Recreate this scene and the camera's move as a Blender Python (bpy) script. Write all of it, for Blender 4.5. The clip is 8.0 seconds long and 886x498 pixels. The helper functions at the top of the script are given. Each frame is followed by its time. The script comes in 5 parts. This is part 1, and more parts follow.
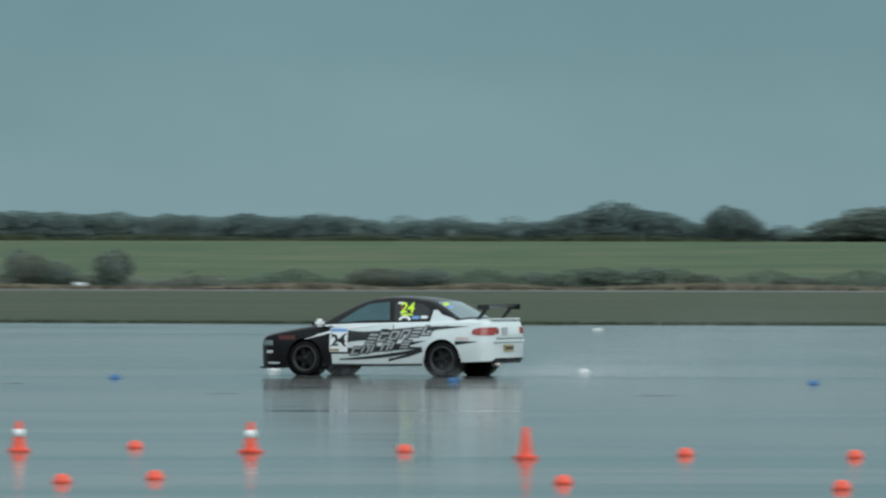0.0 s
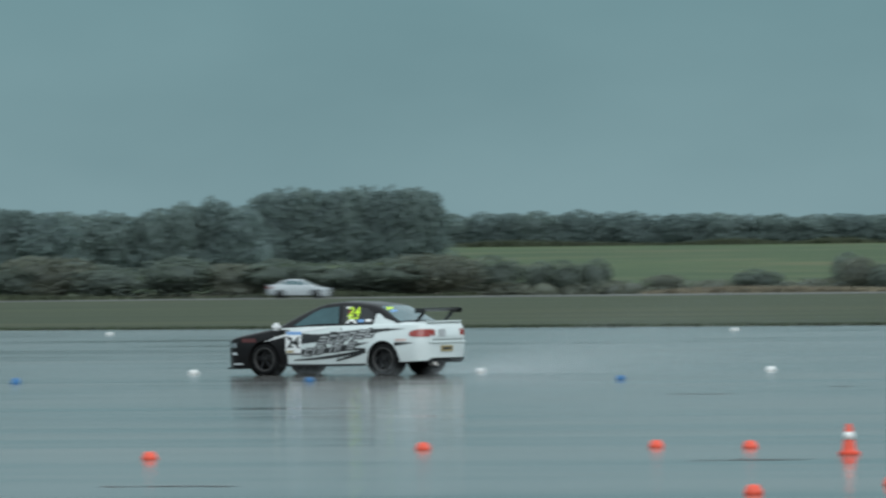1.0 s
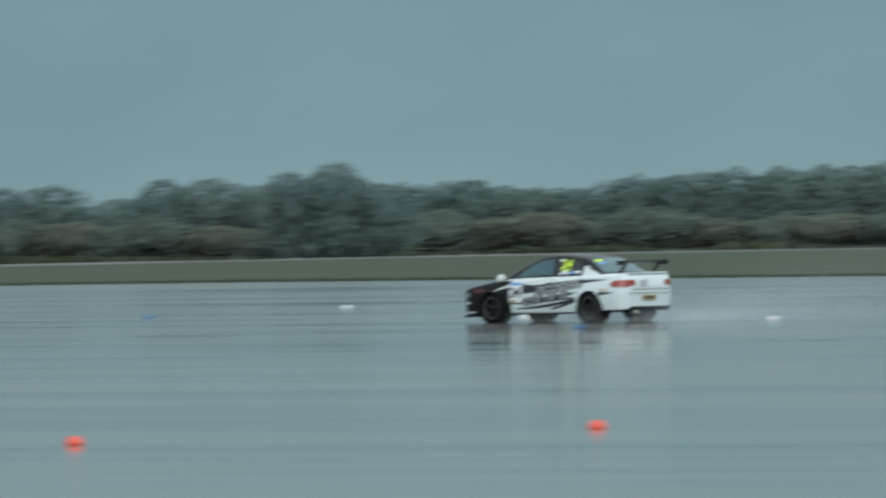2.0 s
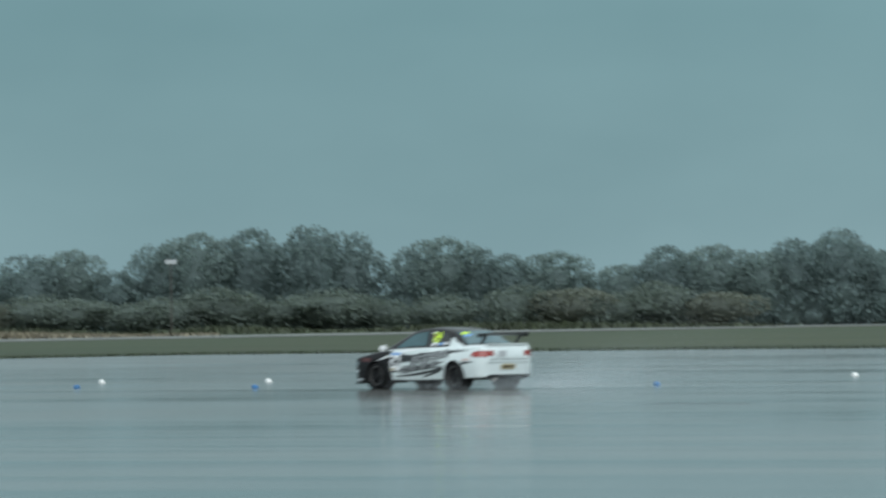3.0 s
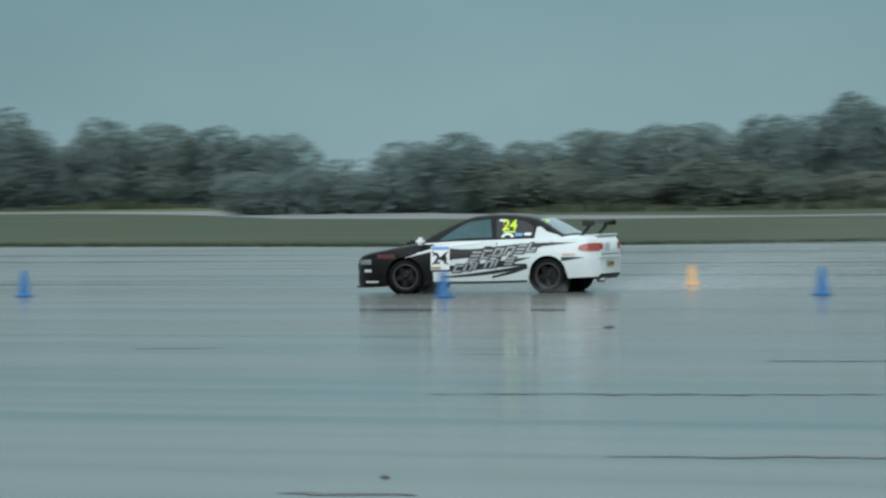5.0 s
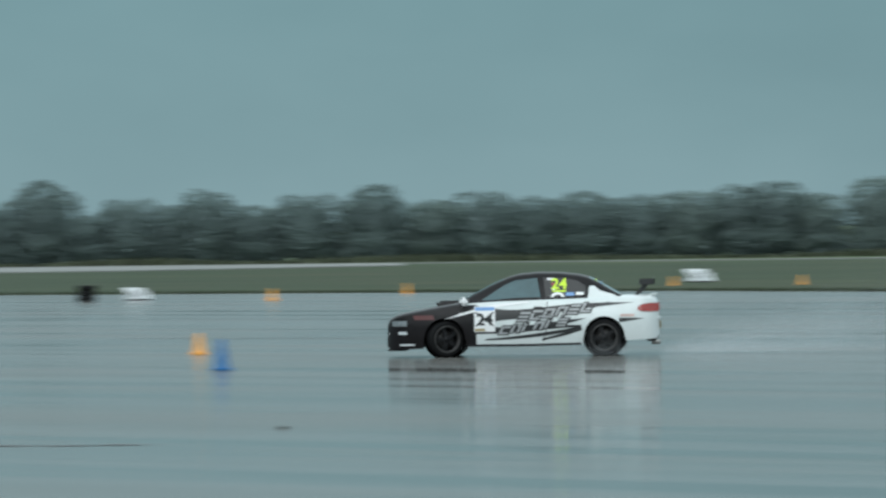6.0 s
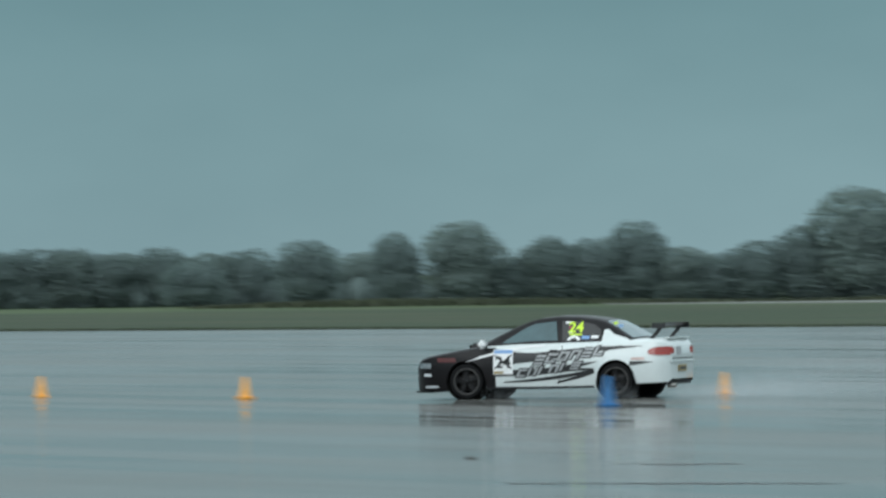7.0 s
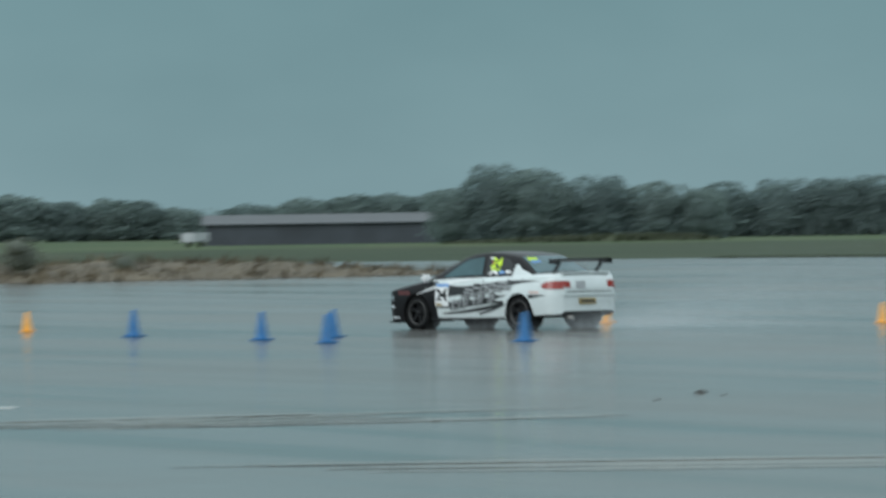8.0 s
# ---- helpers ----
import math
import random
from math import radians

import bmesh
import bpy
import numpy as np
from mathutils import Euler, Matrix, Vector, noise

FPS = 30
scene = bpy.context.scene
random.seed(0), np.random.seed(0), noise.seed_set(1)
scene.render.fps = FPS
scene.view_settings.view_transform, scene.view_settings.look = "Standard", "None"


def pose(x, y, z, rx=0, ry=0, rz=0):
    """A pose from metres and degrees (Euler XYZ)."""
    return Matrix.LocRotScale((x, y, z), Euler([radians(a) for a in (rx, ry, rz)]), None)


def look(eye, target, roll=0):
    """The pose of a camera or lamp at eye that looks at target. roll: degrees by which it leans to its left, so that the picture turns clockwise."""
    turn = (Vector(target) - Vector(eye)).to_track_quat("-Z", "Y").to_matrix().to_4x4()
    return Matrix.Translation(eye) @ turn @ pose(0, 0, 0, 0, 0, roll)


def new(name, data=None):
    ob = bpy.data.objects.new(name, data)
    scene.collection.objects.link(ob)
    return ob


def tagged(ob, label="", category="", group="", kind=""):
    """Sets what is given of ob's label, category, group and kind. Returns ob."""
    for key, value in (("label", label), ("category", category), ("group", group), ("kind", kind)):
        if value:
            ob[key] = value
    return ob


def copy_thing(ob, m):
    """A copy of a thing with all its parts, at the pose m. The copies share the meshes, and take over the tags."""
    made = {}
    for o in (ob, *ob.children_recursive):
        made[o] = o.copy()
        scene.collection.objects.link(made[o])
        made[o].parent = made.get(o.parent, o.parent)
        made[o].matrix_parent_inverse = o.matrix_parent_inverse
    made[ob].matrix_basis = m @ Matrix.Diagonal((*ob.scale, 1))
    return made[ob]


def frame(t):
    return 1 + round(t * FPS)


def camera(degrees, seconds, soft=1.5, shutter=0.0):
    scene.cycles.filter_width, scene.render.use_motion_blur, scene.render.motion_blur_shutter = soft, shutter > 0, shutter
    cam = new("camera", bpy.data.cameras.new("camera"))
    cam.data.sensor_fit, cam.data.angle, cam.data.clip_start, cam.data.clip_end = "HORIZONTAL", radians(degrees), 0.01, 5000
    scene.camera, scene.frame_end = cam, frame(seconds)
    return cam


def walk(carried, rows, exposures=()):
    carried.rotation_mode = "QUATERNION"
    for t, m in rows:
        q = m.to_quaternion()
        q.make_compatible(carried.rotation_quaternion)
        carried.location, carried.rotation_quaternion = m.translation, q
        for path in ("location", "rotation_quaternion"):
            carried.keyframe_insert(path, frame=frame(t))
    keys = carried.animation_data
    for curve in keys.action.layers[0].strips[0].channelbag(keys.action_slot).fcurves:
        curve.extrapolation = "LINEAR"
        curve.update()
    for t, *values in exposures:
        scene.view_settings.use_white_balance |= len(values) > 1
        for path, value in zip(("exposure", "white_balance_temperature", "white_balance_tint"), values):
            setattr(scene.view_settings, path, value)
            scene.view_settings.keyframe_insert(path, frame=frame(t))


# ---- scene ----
import collections
from itertools import product


def aim(x, y, yaw, pitch, roll):
    """Camera pose: yaw anticlockwise from +Y, pitch up, roll in degrees."""
    return pose(x, y, 1.88, 0, 0, yaw) @ pose(0, 0, 0, 90 + pitch) @ pose(0, 0, 0, 0, 0, roll)


# ---------------------------------------------------------------- camera
cam = camera(8.462, 8.0, soft=2.4, shutter=0.36)
walk(cam, [
    (0, aim(-0.000, 0.000, 0., 0.1389, 0.0914)),
    (0.5, aim(-0.000, 0.000, 3.8304, 0.1564, -0.1138)),
    (1, aim(-0.000, 0.000, 7.9062, 0.2007, -0.6076)),
    (1.5, aim(-0.000, 0.000, 11.5126, -0.0317, -0.7426)),
    (1.7, aim(-0.000, 0.000, 14.5017, -0.0898, -0.8353)),
    (2.8, aim(-0.000, 0.000, 22.9973, -0.0613, -0.8754)),
    (3, aim(-0.469, 0.883, 23.1948, 0.5078, -0.744)),
    (3.5, aim(-3.286, 6.181, 26.0934, 0.4965, -0.5932)),
    (4, aim(-8.685, 16.335, 29.5347, 0.1082, -0.6286)),
    (4.5, aim(-15.493, 29.137, 31.3971, -0.1102, -0.988)),
    (4.7, aim(-18.075, 33.993, 33.4839, -0.4193, -0.9602)),
    (5.8, aim(-23.943, 45.030, 43.7724, -0.1914, -0.6559)),
    (6, aim(-23.943, 45.030, 46.1398, -0.098, -0.7796)),
    (6.5, aim(-23.943, 45.030, 51.7587, -0.1696, -0.7829)),
    (7, aim(-23.943, 45.030, 56.5536, 0.3236, -0.728)),
    (7.5, aim(-23.943, 45.030, 60.9806, 0.4811, -0.704)),
    (8, aim(-23.943, 45.030, 64.5967, -0.2732, -0.9002)),
], exposures=[(0.0, -0.05), (1.7, -0.02), (2.8, 0.11), (4.7, 0.09), (5.8, 0.06), (7.0, 0.03), (8.0, -0.05)])

# ---------------------------------------------------------------- sky and light
SUN_UP, SUN_TURN = radians(34), radians(150)
world = bpy.data.worlds.new("overcast_sky")
scene.world = world
world.use_nodes = True
wt = world.node_tree
wt.nodes.clear()


def node(tree, kind, **values):
    n = tree.nodes.new(kind)
    for k, v in values.items():
        n.inputs[k.replace("_", " ")].default_value = v
    return n


def ramp(tree, source, stops):
    n = tree.nodes.new("ShaderNodeValToRGB")
    els = n.color_ramp.elements
    while len(els) < len(stops):
        els.new(0.5)
    for e, (p, c) in zip(els, stops):
        e.position, e.color = p, (*c, 1) if len(c) == 3 else c
    tree.links.new(source, n.inputs[0])
    return n.outputs[0]


def build_world():
    L = wt.links.new
    sky = wt.nodes.new("ShaderNodeTexSky")
    sky.sky_type, sky.sun_disc = "NISHITA", False
    sky.sun_elevation, sky.sun_rotation = SUN_UP, SUN_TURN
    co = wt.nodes.new("ShaderNodeTexCoord")
    sep = wt.nodes.new("ShaderNodeSeparateXYZ")
    L(co.outputs["Generated"], sep.inputs[0])
    # cloud deck: dull blue-grey near the horizon, brighter overhead
    deck = ramp(wt, sep.outputs[2], [(0.0, (0.225, 0.350, 0.385)), (0.02, (0.195, 0.325, 0.358)),
                                     (0.05, (0.158, 0.290, 0.322)), (0.16, (0.62, 0.80, 0.86)), (0.34, (0.90, 1.09, 1.16)), (1.0, (1.12, 1.31, 1.38))])
    mp = node(wt, "ShaderNodeMapping", Scale=(5.0, 5.0, 11.0))
    L(co.outputs["Generated"], mp.inputs[0])
    ns = node(wt, "ShaderNodeTexNoise", Scale=2.2, Detail=4.0, Roughness=0.5)
    L(mp.outputs[0], ns.inputs[0])
    shade = ramp(wt, ns.outputs[0], [(0.3, (0.90, 0.92, 0.925)), (0.7, (1.10, 1.085, 1.08))])
    mul = wt.nodes.new("ShaderNodeMix")
    mul.data_type, mul.blend_type = "RGBA", "MULTIPLY"
    mul.inputs[0].default_value = 1.0
    L(deck, mul.inputs[6])
    L(shade, mul.inputs[7])
    b1 = node(wt, "ShaderNodeBackground", Strength=1.0)
    L(mul.outputs[2], b1.inputs[0])
    b2 = node(wt, "ShaderNodeBackground", Strength=0.05)
    L(sky.outputs[0], b2.inputs[0])
    mix = node(wt, "ShaderNodeMixShader", Fac=0.04)
    L(b1.outputs[0], mix.inputs[1])
    L(b2.outputs[0], mix.inputs[2])
    out = wt.nodes.new("ShaderNodeOutputWorld")
    L(mix.outputs[0], out.inputs[0])


build_world()
sun_data = bpy.data.lights.new("sun", "SUN")
sun_data.energy, sun_data.angle, sun_data.color = 1.15, radians(50), (0.95, 0.99, 1.0)
sun = new("sun", sun_data)
sun.matrix_basis = look((60, -104, 81), (0, 0, 0))


# ---------------------------------------------------------------- materials
def mat(name, color, rough=0.6, metal=0.0, vary=0.25, scale=4.0, bump=0.0, bump_scale=40.0, coat=0.0, spec=0.5,
        island=0.0, emit=None, alpha=1.0):
    m = bpy.data.materials.new(name)
    m.use_nodes = True
    t = m.node_tree
    p = t.nodes["Principled BSDF"]
    p.inputs["Roughness"].default_value = rough
    p.inputs["Metallic"].default_value = metal
    p.inputs["Coat Weight"].default_value = coat
    p.inputs["Coat Roughness"].default_value = 0.06
    p.inputs["Specular IOR Level"].default_value = spec
    p.inputs["Alpha"].default_value = alpha
    co = t.nodes.new("ShaderNodeTexCoord")
    n1 = node(t, "ShaderNodeTexNoise", Scale=scale, Detail=5.0, Roughness=0.6)
    t.links.new(co.outputs["Object"], n1.inputs[0])
    lo = tuple(c * (1 - vary) for c in color)
    hi = tuple(min(1, c * (1 + vary)) for c in color)
    col = ramp(t, n1.outputs[0], [(0.3, lo), (0.7, hi)])
    if island:
        geo = t.nodes.new("ShaderNodeNewGeometry")
        sh = ramp(t, geo.outputs["Random Per Island"], [(0.0, (1 - island,) * 3), (1.0, (1 + island, 1 + island, 1 + island * 0.6))])
        mx = t.nodes.new("ShaderNodeMix")
        mx.data_type, mx.blend_type = "RGBA", "MULTIPLY"
        mx.inputs[0].default_value = 1.0
        t.links.new(col, mx.inputs[6])
        t.links.new(sh, mx.inputs[7])
        col = mx.outputs[2]
    t.links.new(col, p.inputs["Base Color"])
    n2 = node(t, "ShaderNodeTexNoise", Scale=bump_scale, Detail=3.0)
    t.links.new(co.outputs["Object"], n2.inputs[0])
    if bump:
        b = node(t, "ShaderNodeBump", Strength=bump, Distance=0.02)
        t.links.new(n2.outputs[0], b.inputs["Height"])
        t.links.new(b.outputs[0], p.inputs["Normal"])
    if emit:
        p.inputs["Emission Color"].default_value = (*emit[:3], 1)
        p.inputs["Emission Strength"].default_value = emit[3]
    return m


def leaf_mat(name, color):
    """Wet leaves: light falls on them and through them."""
    m = bpy.data.materials.new(name)
    m.use_nodes = True
    t = m.node_tree
    t.nodes.clear()
    co = t.nodes.new("ShaderNodeTexCoord")
    n1 = node(t, "ShaderNodeTexNoise", Scale=2.6, Detail=4.0, Roughness=0.6)
    t.links.new(co.outputs["Object"], n1.inputs[0])
    col = ramp(t, n1.outputs[0], [(0.3, tuple(c * 0.82 for c in color)), (0.7, tuple(c * 1.15 for c in color))])
    geo = t.nodes.new("ShaderNodeNewGeometry")
    sh = ramp(t, geo.outputs["Random Per Island"], [(0.0, (0.86, 0.86, 0.88)), (1.0, (1.12, 1.13, 1.06))])
    mx = t.nodes.new("ShaderNodeMix")
    mx.data_type, mx.blend_type = "RGBA", "MULTIPLY"
    mx.inputs[0].default_value = 1.0
    t.links.new(col, mx.inputs[6])
    t.links.new(sh, mx.inputs[7])
    d = node(t, "ShaderNodeBsdfDiffuse", Roughness=0.4)
    tr = t.nodes.new("ShaderNodeBsdfTranslucent")
    t.links.new(mx.outputs[2], d.inputs[0])
    t.links.new(mx.outputs[2], tr.inputs[0])
    mix = t.nodes.new("ShaderNodeAddShader")
    t.links.new(d.outputs[0], mix.inputs[0])
    t.links.new(tr.outputs[0], mix.inputs[1])
    wet = node(t, "ShaderNodeBsdfGlossy", Color=(0.62, 0.72, 0.75, 1), Roughness=0.65)
    film_mix = node(t, "ShaderNodeMixShader", Fac=0.06)
    t.links.new(mix.outputs[0], film_mix.inputs[1])
    t.links.new(wet.outputs[0], film_mix.inputs[2])
    out = t.nodes.new("ShaderNodeOutputMaterial")
    t.links.new(film_mix.outputs[0], out.inputs[0])
    return m


M = {
    "black": mat("black_paint", (0.007, 0.006, 0.007), 0.38, vary=0.3, scale=6, spec=0.22),
    "white": mat("white_paint", (0.62, 0.665, 0.66), 0.3, coat=0.5, vary=0.05, scale=5),
    "silver": mat("silver_paint", (0.40, 0.43, 0.45), 0.3, coat=0.6, vary=0.05, scale=5),
    "decal_black": mat("black_vinyl", (0.012, 0.013, 0.014), 0.4, vary=0.2),
    "decal_grey": mat("grey_vinyl", (0.13, 0.14, 0.145), 0.4, vary=0.15),
    "letter_grey": mat("mid_grey_vinyl", (0.30, 0.31, 0.315), 0.4, vary=0.15),
    "decal_white": mat("white_vinyl", (0.80, 0.80, 0.80), 0.4, vary=0.05),
    "decal_silver": mat("silver_vinyl", (0.42, 0.43, 0.44), 0.4, vary=0.1),
    "yellow": mat("fluorescent_yellow_vinyl", (0.62, 0.86, 0.03), 0.45, vary=0.05),
    "dull_red": mat("dull_red_vinyl", (0.09, 0.014, 0.014), 0.4, vary=0.2),
    "blue_vinyl": mat("blue_vinyl", (0.16, 0.33, 0.62), 0.4, vary=0.1),
    "pink_vinyl": mat("faded_pink_vinyl", (0.62, 0.44, 0.40), 0.4, vary=0.2),
    "red_vinyl": mat("red_vinyl", (0.30, 0.04, 0.04), 0.4, vary=0.1),
    # Opaque: the sky showing through the windows is painted into the colour.
    "glass": mat("sky_toned_glass", (0.052, 0.105, 0.118), 0.06, vary=0.15, spec=0.28),
    "rubber": mat("tyre_rubber", (0.006, 0.006, 0.0065), 0.75, spec=0.15, vary=0.3, scale=12, bump=0.2, bump_scale=60),
    "rim": mat("dark_alloy", (0.012, 0.012, 0.013), 0.5, vary=0.2, spec=0.2),
    "rim_lip": mat("worn_alloy_lip", (0.048, 0.046, 0.045), 0.5, metal=0.4, vary=0.25),
    "plastic": mat("black_plastic", (0.012, 0.012, 0.013), 0.55, spec=0.3, vary=0.3, scale=10),
    "carbon": mat("carbon_fibre", (0.014, 0.015, 0.016), 0.42, coat=0.1, vary=0.4, scale=30),
    "under": mat("underbody", (0.012, 0.0115, 0.011), 0.85, vary=0.4, scale=8, spec=0.2),
    "red_lens": mat("red_lens", (0.16, 0.016, 0.012), 0.18, coat=0.5, vary=0.25, scale=14, emit=(1.0, 0.07, 0.03, 0.10)),
    "amber_lens": mat("amber_lens", (0.6, 0.16, 0.03), 0.15, coat=1.0, vary=0.1),
    "lamp": mat("headlamp_lens", (0.17, 0.19, 0.20), 0.08, coat=1.0, vary=0.3, scale=20),
    "fog_lamp": mat("fog_lamp_lens", (0.55, 0.58, 0.6), 0.1, coat=1.0, vary=0.2),
    "steel": mat("exhaust_steel", (0.35, 0.33, 0.31), 0.35, metal=1.0, vary=0.2),
    "plate_yellow": mat("yellow_plate", (0.34, 0.26, 0.12), 0.4, vary=0.1),
    "orange": mat("orange_cone_plastic", (0.80, 0.085, 0.04), 0.42, vary=0.12, scale=9),
    "amber": mat("amber_cone_plastic", (0.86, 0.37, 0.035), 0.42, vary=0.12, scale=9),
    "blue": mat("blue_cone_plastic", (0.004, 0.115, 0.30), 0.4, vary=0.15, scale=9),
    "cone_white": mat("reflective_sleeve", (0.82, 0.80, 0.78), 0.4, vary=0.08),
    "board": mat("white_board", (0.64, 0.67, 0.68), 0.5, vary=0.06),
    "tar": mat("tar_seam", (0.02, 0.021, 0.022), 0.5, vary=0.4, scale=2),
    "silt": mat("wet_silt", (0.145, 0.105, 0.075), 0.165, vary=0.25, scale=0.8),
    "mud": mat("wet_mud", (0.022, 0.018, 0.014), 0.6, vary=0.4, scale=12, bump=0.4, bump_scale=30),
    "worn_paint": mat("worn_road_paint", (0.62, 0.62, 0.60), 0.5, vary=0.2, scale=8),
    "bark": mat("bark", (0.06, 0.05, 0.042), 0.85, vary=0.4, scale=3),
    # Rain haze over the trees is put into these two greens, paler and bluer.
    "leaf": leaf_mat("hazed_green_leaves", (0.087, 0.113, 0.105)),
    "leaf_dark": leaf_mat("hazed_dark_green_leaves", (0.081, 0.107, 0.103)),
    "leaf_olive": leaf_mat("olive_scrub_leaves", (0.072, 0.086, 0.070)),
    "leaf_hedge": leaf_mat("low_hedge_leaves", (0.058, 0.074, 0.048)),
    "leaf_brown": leaf_mat("brown_scrub_leaves", (0.080, 0.084, 0.064)),
    "edge_grass": mat("rank_grass", (0.030, 0.044, 0.019), 0.7, vary=0.3, scale=0.5, island=0.3),
    "dry": mat("dry_grass", (0.088, 0.068, 0.044), 0.85, vary=0.35, scale=0.6, island=0.3),
    "bleached": mat("bleached_grass", (0.185, 0.160, 0.120), 0.85, vary=0.3, scale=0.4, island=0.3),
    "long_grass": mat("long_wet_grass", (0.050, 0.062, 0.034), 0.7, vary=0.3, scale=0.4, island=0.25),
    "shed": mat("dark_shed_cladding", (0.045, 0.052, 0.062), 0.6, vary=0.25, scale=0.4),
    "roof": mat("grey_sheet_roof", (0.036, 0.040, 0.045), 0.5, vary=0.15, scale=0.5),
    "spray": mat("water_droplets", (0.72, 0.77, 0.80), 0.3, vary=0.05, alpha=0.10),
}


def asphalt_material():
    """Wet runway: dark stone, shallow water film with drier patches and streaks."""
    m = bpy.data.materials.new("wet_asphalt")
    m.use_nodes = True
    t = m.node_tree
    L = t.links.new
    p = t.nodes["Principled BSDF"]
    co = t.nodes.new("ShaderNodeTexCoord")
    big = node(t, "ShaderNodeTexNoise", Scale=0.09, Detail=6.0, Roughness=0.62)
    L(co.outputs["Object"], big.inputs[0])
    fine = node(t, "ShaderNodeTexNoise", Scale=9.0, Detail=4.0, Roughness=0.7)
    L(co.outputs["Object"], fine.inputs[0])
    mp = node(t, "ShaderNodeMapping", Scale=(0.03, 0.22, 1.0), Rotation=(0, 0, radians(-24)))
    L(co.outputs["Object"], mp.inputs[0])
    band = node(t, "ShaderNodeTexNoise", Scale=1.0, Detail=4.0, Roughness=0.55)
    L(mp.outputs[0], band.inputs[0])
    add = t.nodes.new("ShaderNodeMath")
    add.operation = "ADD"
    L(big.outputs[0], add.inputs[0])
    L(band.outputs[0], add.inputs[1])
    half = t.nodes.new("ShaderNodeMath")
    half.operation = "MULTIPLY"
    half.inputs[1].default_value = 0.5
    L(add.outputs[0], half.inputs[0])
    stone = ramp(t, fine.outputs[0], [(0.25, (0.095, 0.090, 0.085)), (0.75, (0.135, 0.127, 0.119))])
    worn = ramp(t, half.outputs[0], [(0.44, (0.88, 0.91, 0.92)), (0.66, (1.22, 1.17, 1.13))])
    mx = t.nodes.new("ShaderNodeMix")
    mx.data_type, mx.blend_type = "RGBA", "MULTIPLY"
    mx.inputs[0].default_value = 1.0
    L(stone, mx.inputs[6])
    L(worn, mx.inputs[7])
    L(mx.outputs[2], p.inputs["Base Color"])
    mp2 = node(t, "ShaderNodeMapping", Scale=(0.030, 0.62, 1.0), Rotation=(0, 0, radians(-20)))
    L(co.outputs["Object"], mp2.inputs[0])
    rills = node(t, "ShaderNodeTexNoise", Scale=1.0, Detail=2.0, Roughness=0.5)
    L(mp2.outputs[0], rills.inputs[0])
    pool = t.nodes.new("ShaderNodeMath")
    pool.operation = "MULTIPLY_ADD"
    pool.inputs[1].default_value = 0.5
    L(rills.outputs[0], pool.inputs[0])
    pool_half = t.nodes.new("ShaderNodeMath")
    pool_half.operation = "MULTIPLY"
    pool_half.inputs[1].default_value = 0.5
    L(half.outputs[0], pool_half.inputs[0])
    L(pool_half.outputs[0], pool.inputs[2])
    rough = ramp(t, pool.outputs[0], [(0.41, (0.070,) * 3), (0.46, (0.125,) * 3), (0.53, (0.150,) * 3), (0.68, (0.165,) * 3)])
    sep = t.nodes.new("ShaderNodeSeparateXYZ")
    L(co.outputs["Object"], sep.inputs[0])
    film_range = t.nodes.new("ShaderNodeMapRange")
    film_range.inputs[1].default_value, film_range.inputs[2].default_value = -55.0, -100.0
    film_range.inputs[3].default_value, film_range.inputs[4].default_value = 0.86, 1.0
    L(sep.outputs[0], film_range.inputs[0])
    film_rough = t.nodes.new("ShaderNodeMath")
    film_rough.operation = "MULTIPLY"
    L(rough, film_rough.inputs[0])
    L(film_range.outputs[0], film_rough.inputs[1])
    L(film_rough.outputs[0], p.inputs["Roughness"])
    # slow ripples in the water film
    mp3 = node(t, "ShaderNodeMapping", Scale=(0.10, 0.55, 1.0), Rotation=(0, 0, radians(-12)))
    L(co.outputs["Object"], mp3.inputs[0])
    wave = node(t, "ShaderNodeTexNoise", Scale=1.0, Detail=2.0, Roughness=0.5)
    L(mp3.outputs[0], wave.inputs[0])
    ripple = node(t, "ShaderNodeBump", Strength=1.0, Distance=0.003)
    L(wave.outputs[0], ripple.inputs["Height"])
    L(ripple.outputs[0], p.inputs["Normal"])
    p.inputs["Specular IOR Level"].default_value = 0.5
    # stones that stand out of the film where the apron drains, more of them to the west
    west = t.nodes.new("ShaderNodeMapRange")
    west.inputs[1].default_value, west.inputs[2].default_value = -30.0, -72.0
    west.inputs[3].default_value, west.inputs[4].default_value = 0.25, 1.0
    L(sep.outputs[0], west.inputs[0])
    dry = t.nodes.new("ShaderNodeMapRange")
    dry.inputs[1].default_value, dry.inputs[2].default_value = 0.46, 0.60
    dry.inputs[3].default_value, dry.inputs[4].default_value = 0.15, 0.36
    L(half.outputs[0], dry.inputs[0])
    amount = t.nodes.new("ShaderNodeMath")
    amount.operation = "MULTIPLY"
    L(west.outputs[0], amount.inputs[0])
    L(dry.outputs[0], amount.inputs[1])
    stones = node(t, "ShaderNodeBsdfDiffuse", Roughness=0.5)
    bare = ramp(t, fine.outputs[0], [(0.25, (0.112, 0.115, 0.108)), (0.75, (0.155, 0.157, 0.148))])
    L(bare, stones.inputs[0])
    both = t.nodes.new("ShaderNodeMixShader")
    L(amount.outputs[0], both.inputs[0])
    L(p.outputs[0], both.inputs[1])
    L(stones.outputs[0], both.inputs[2])
    L(both.outputs[0], t.nodes["Material Output"].inputs[0])
    return m


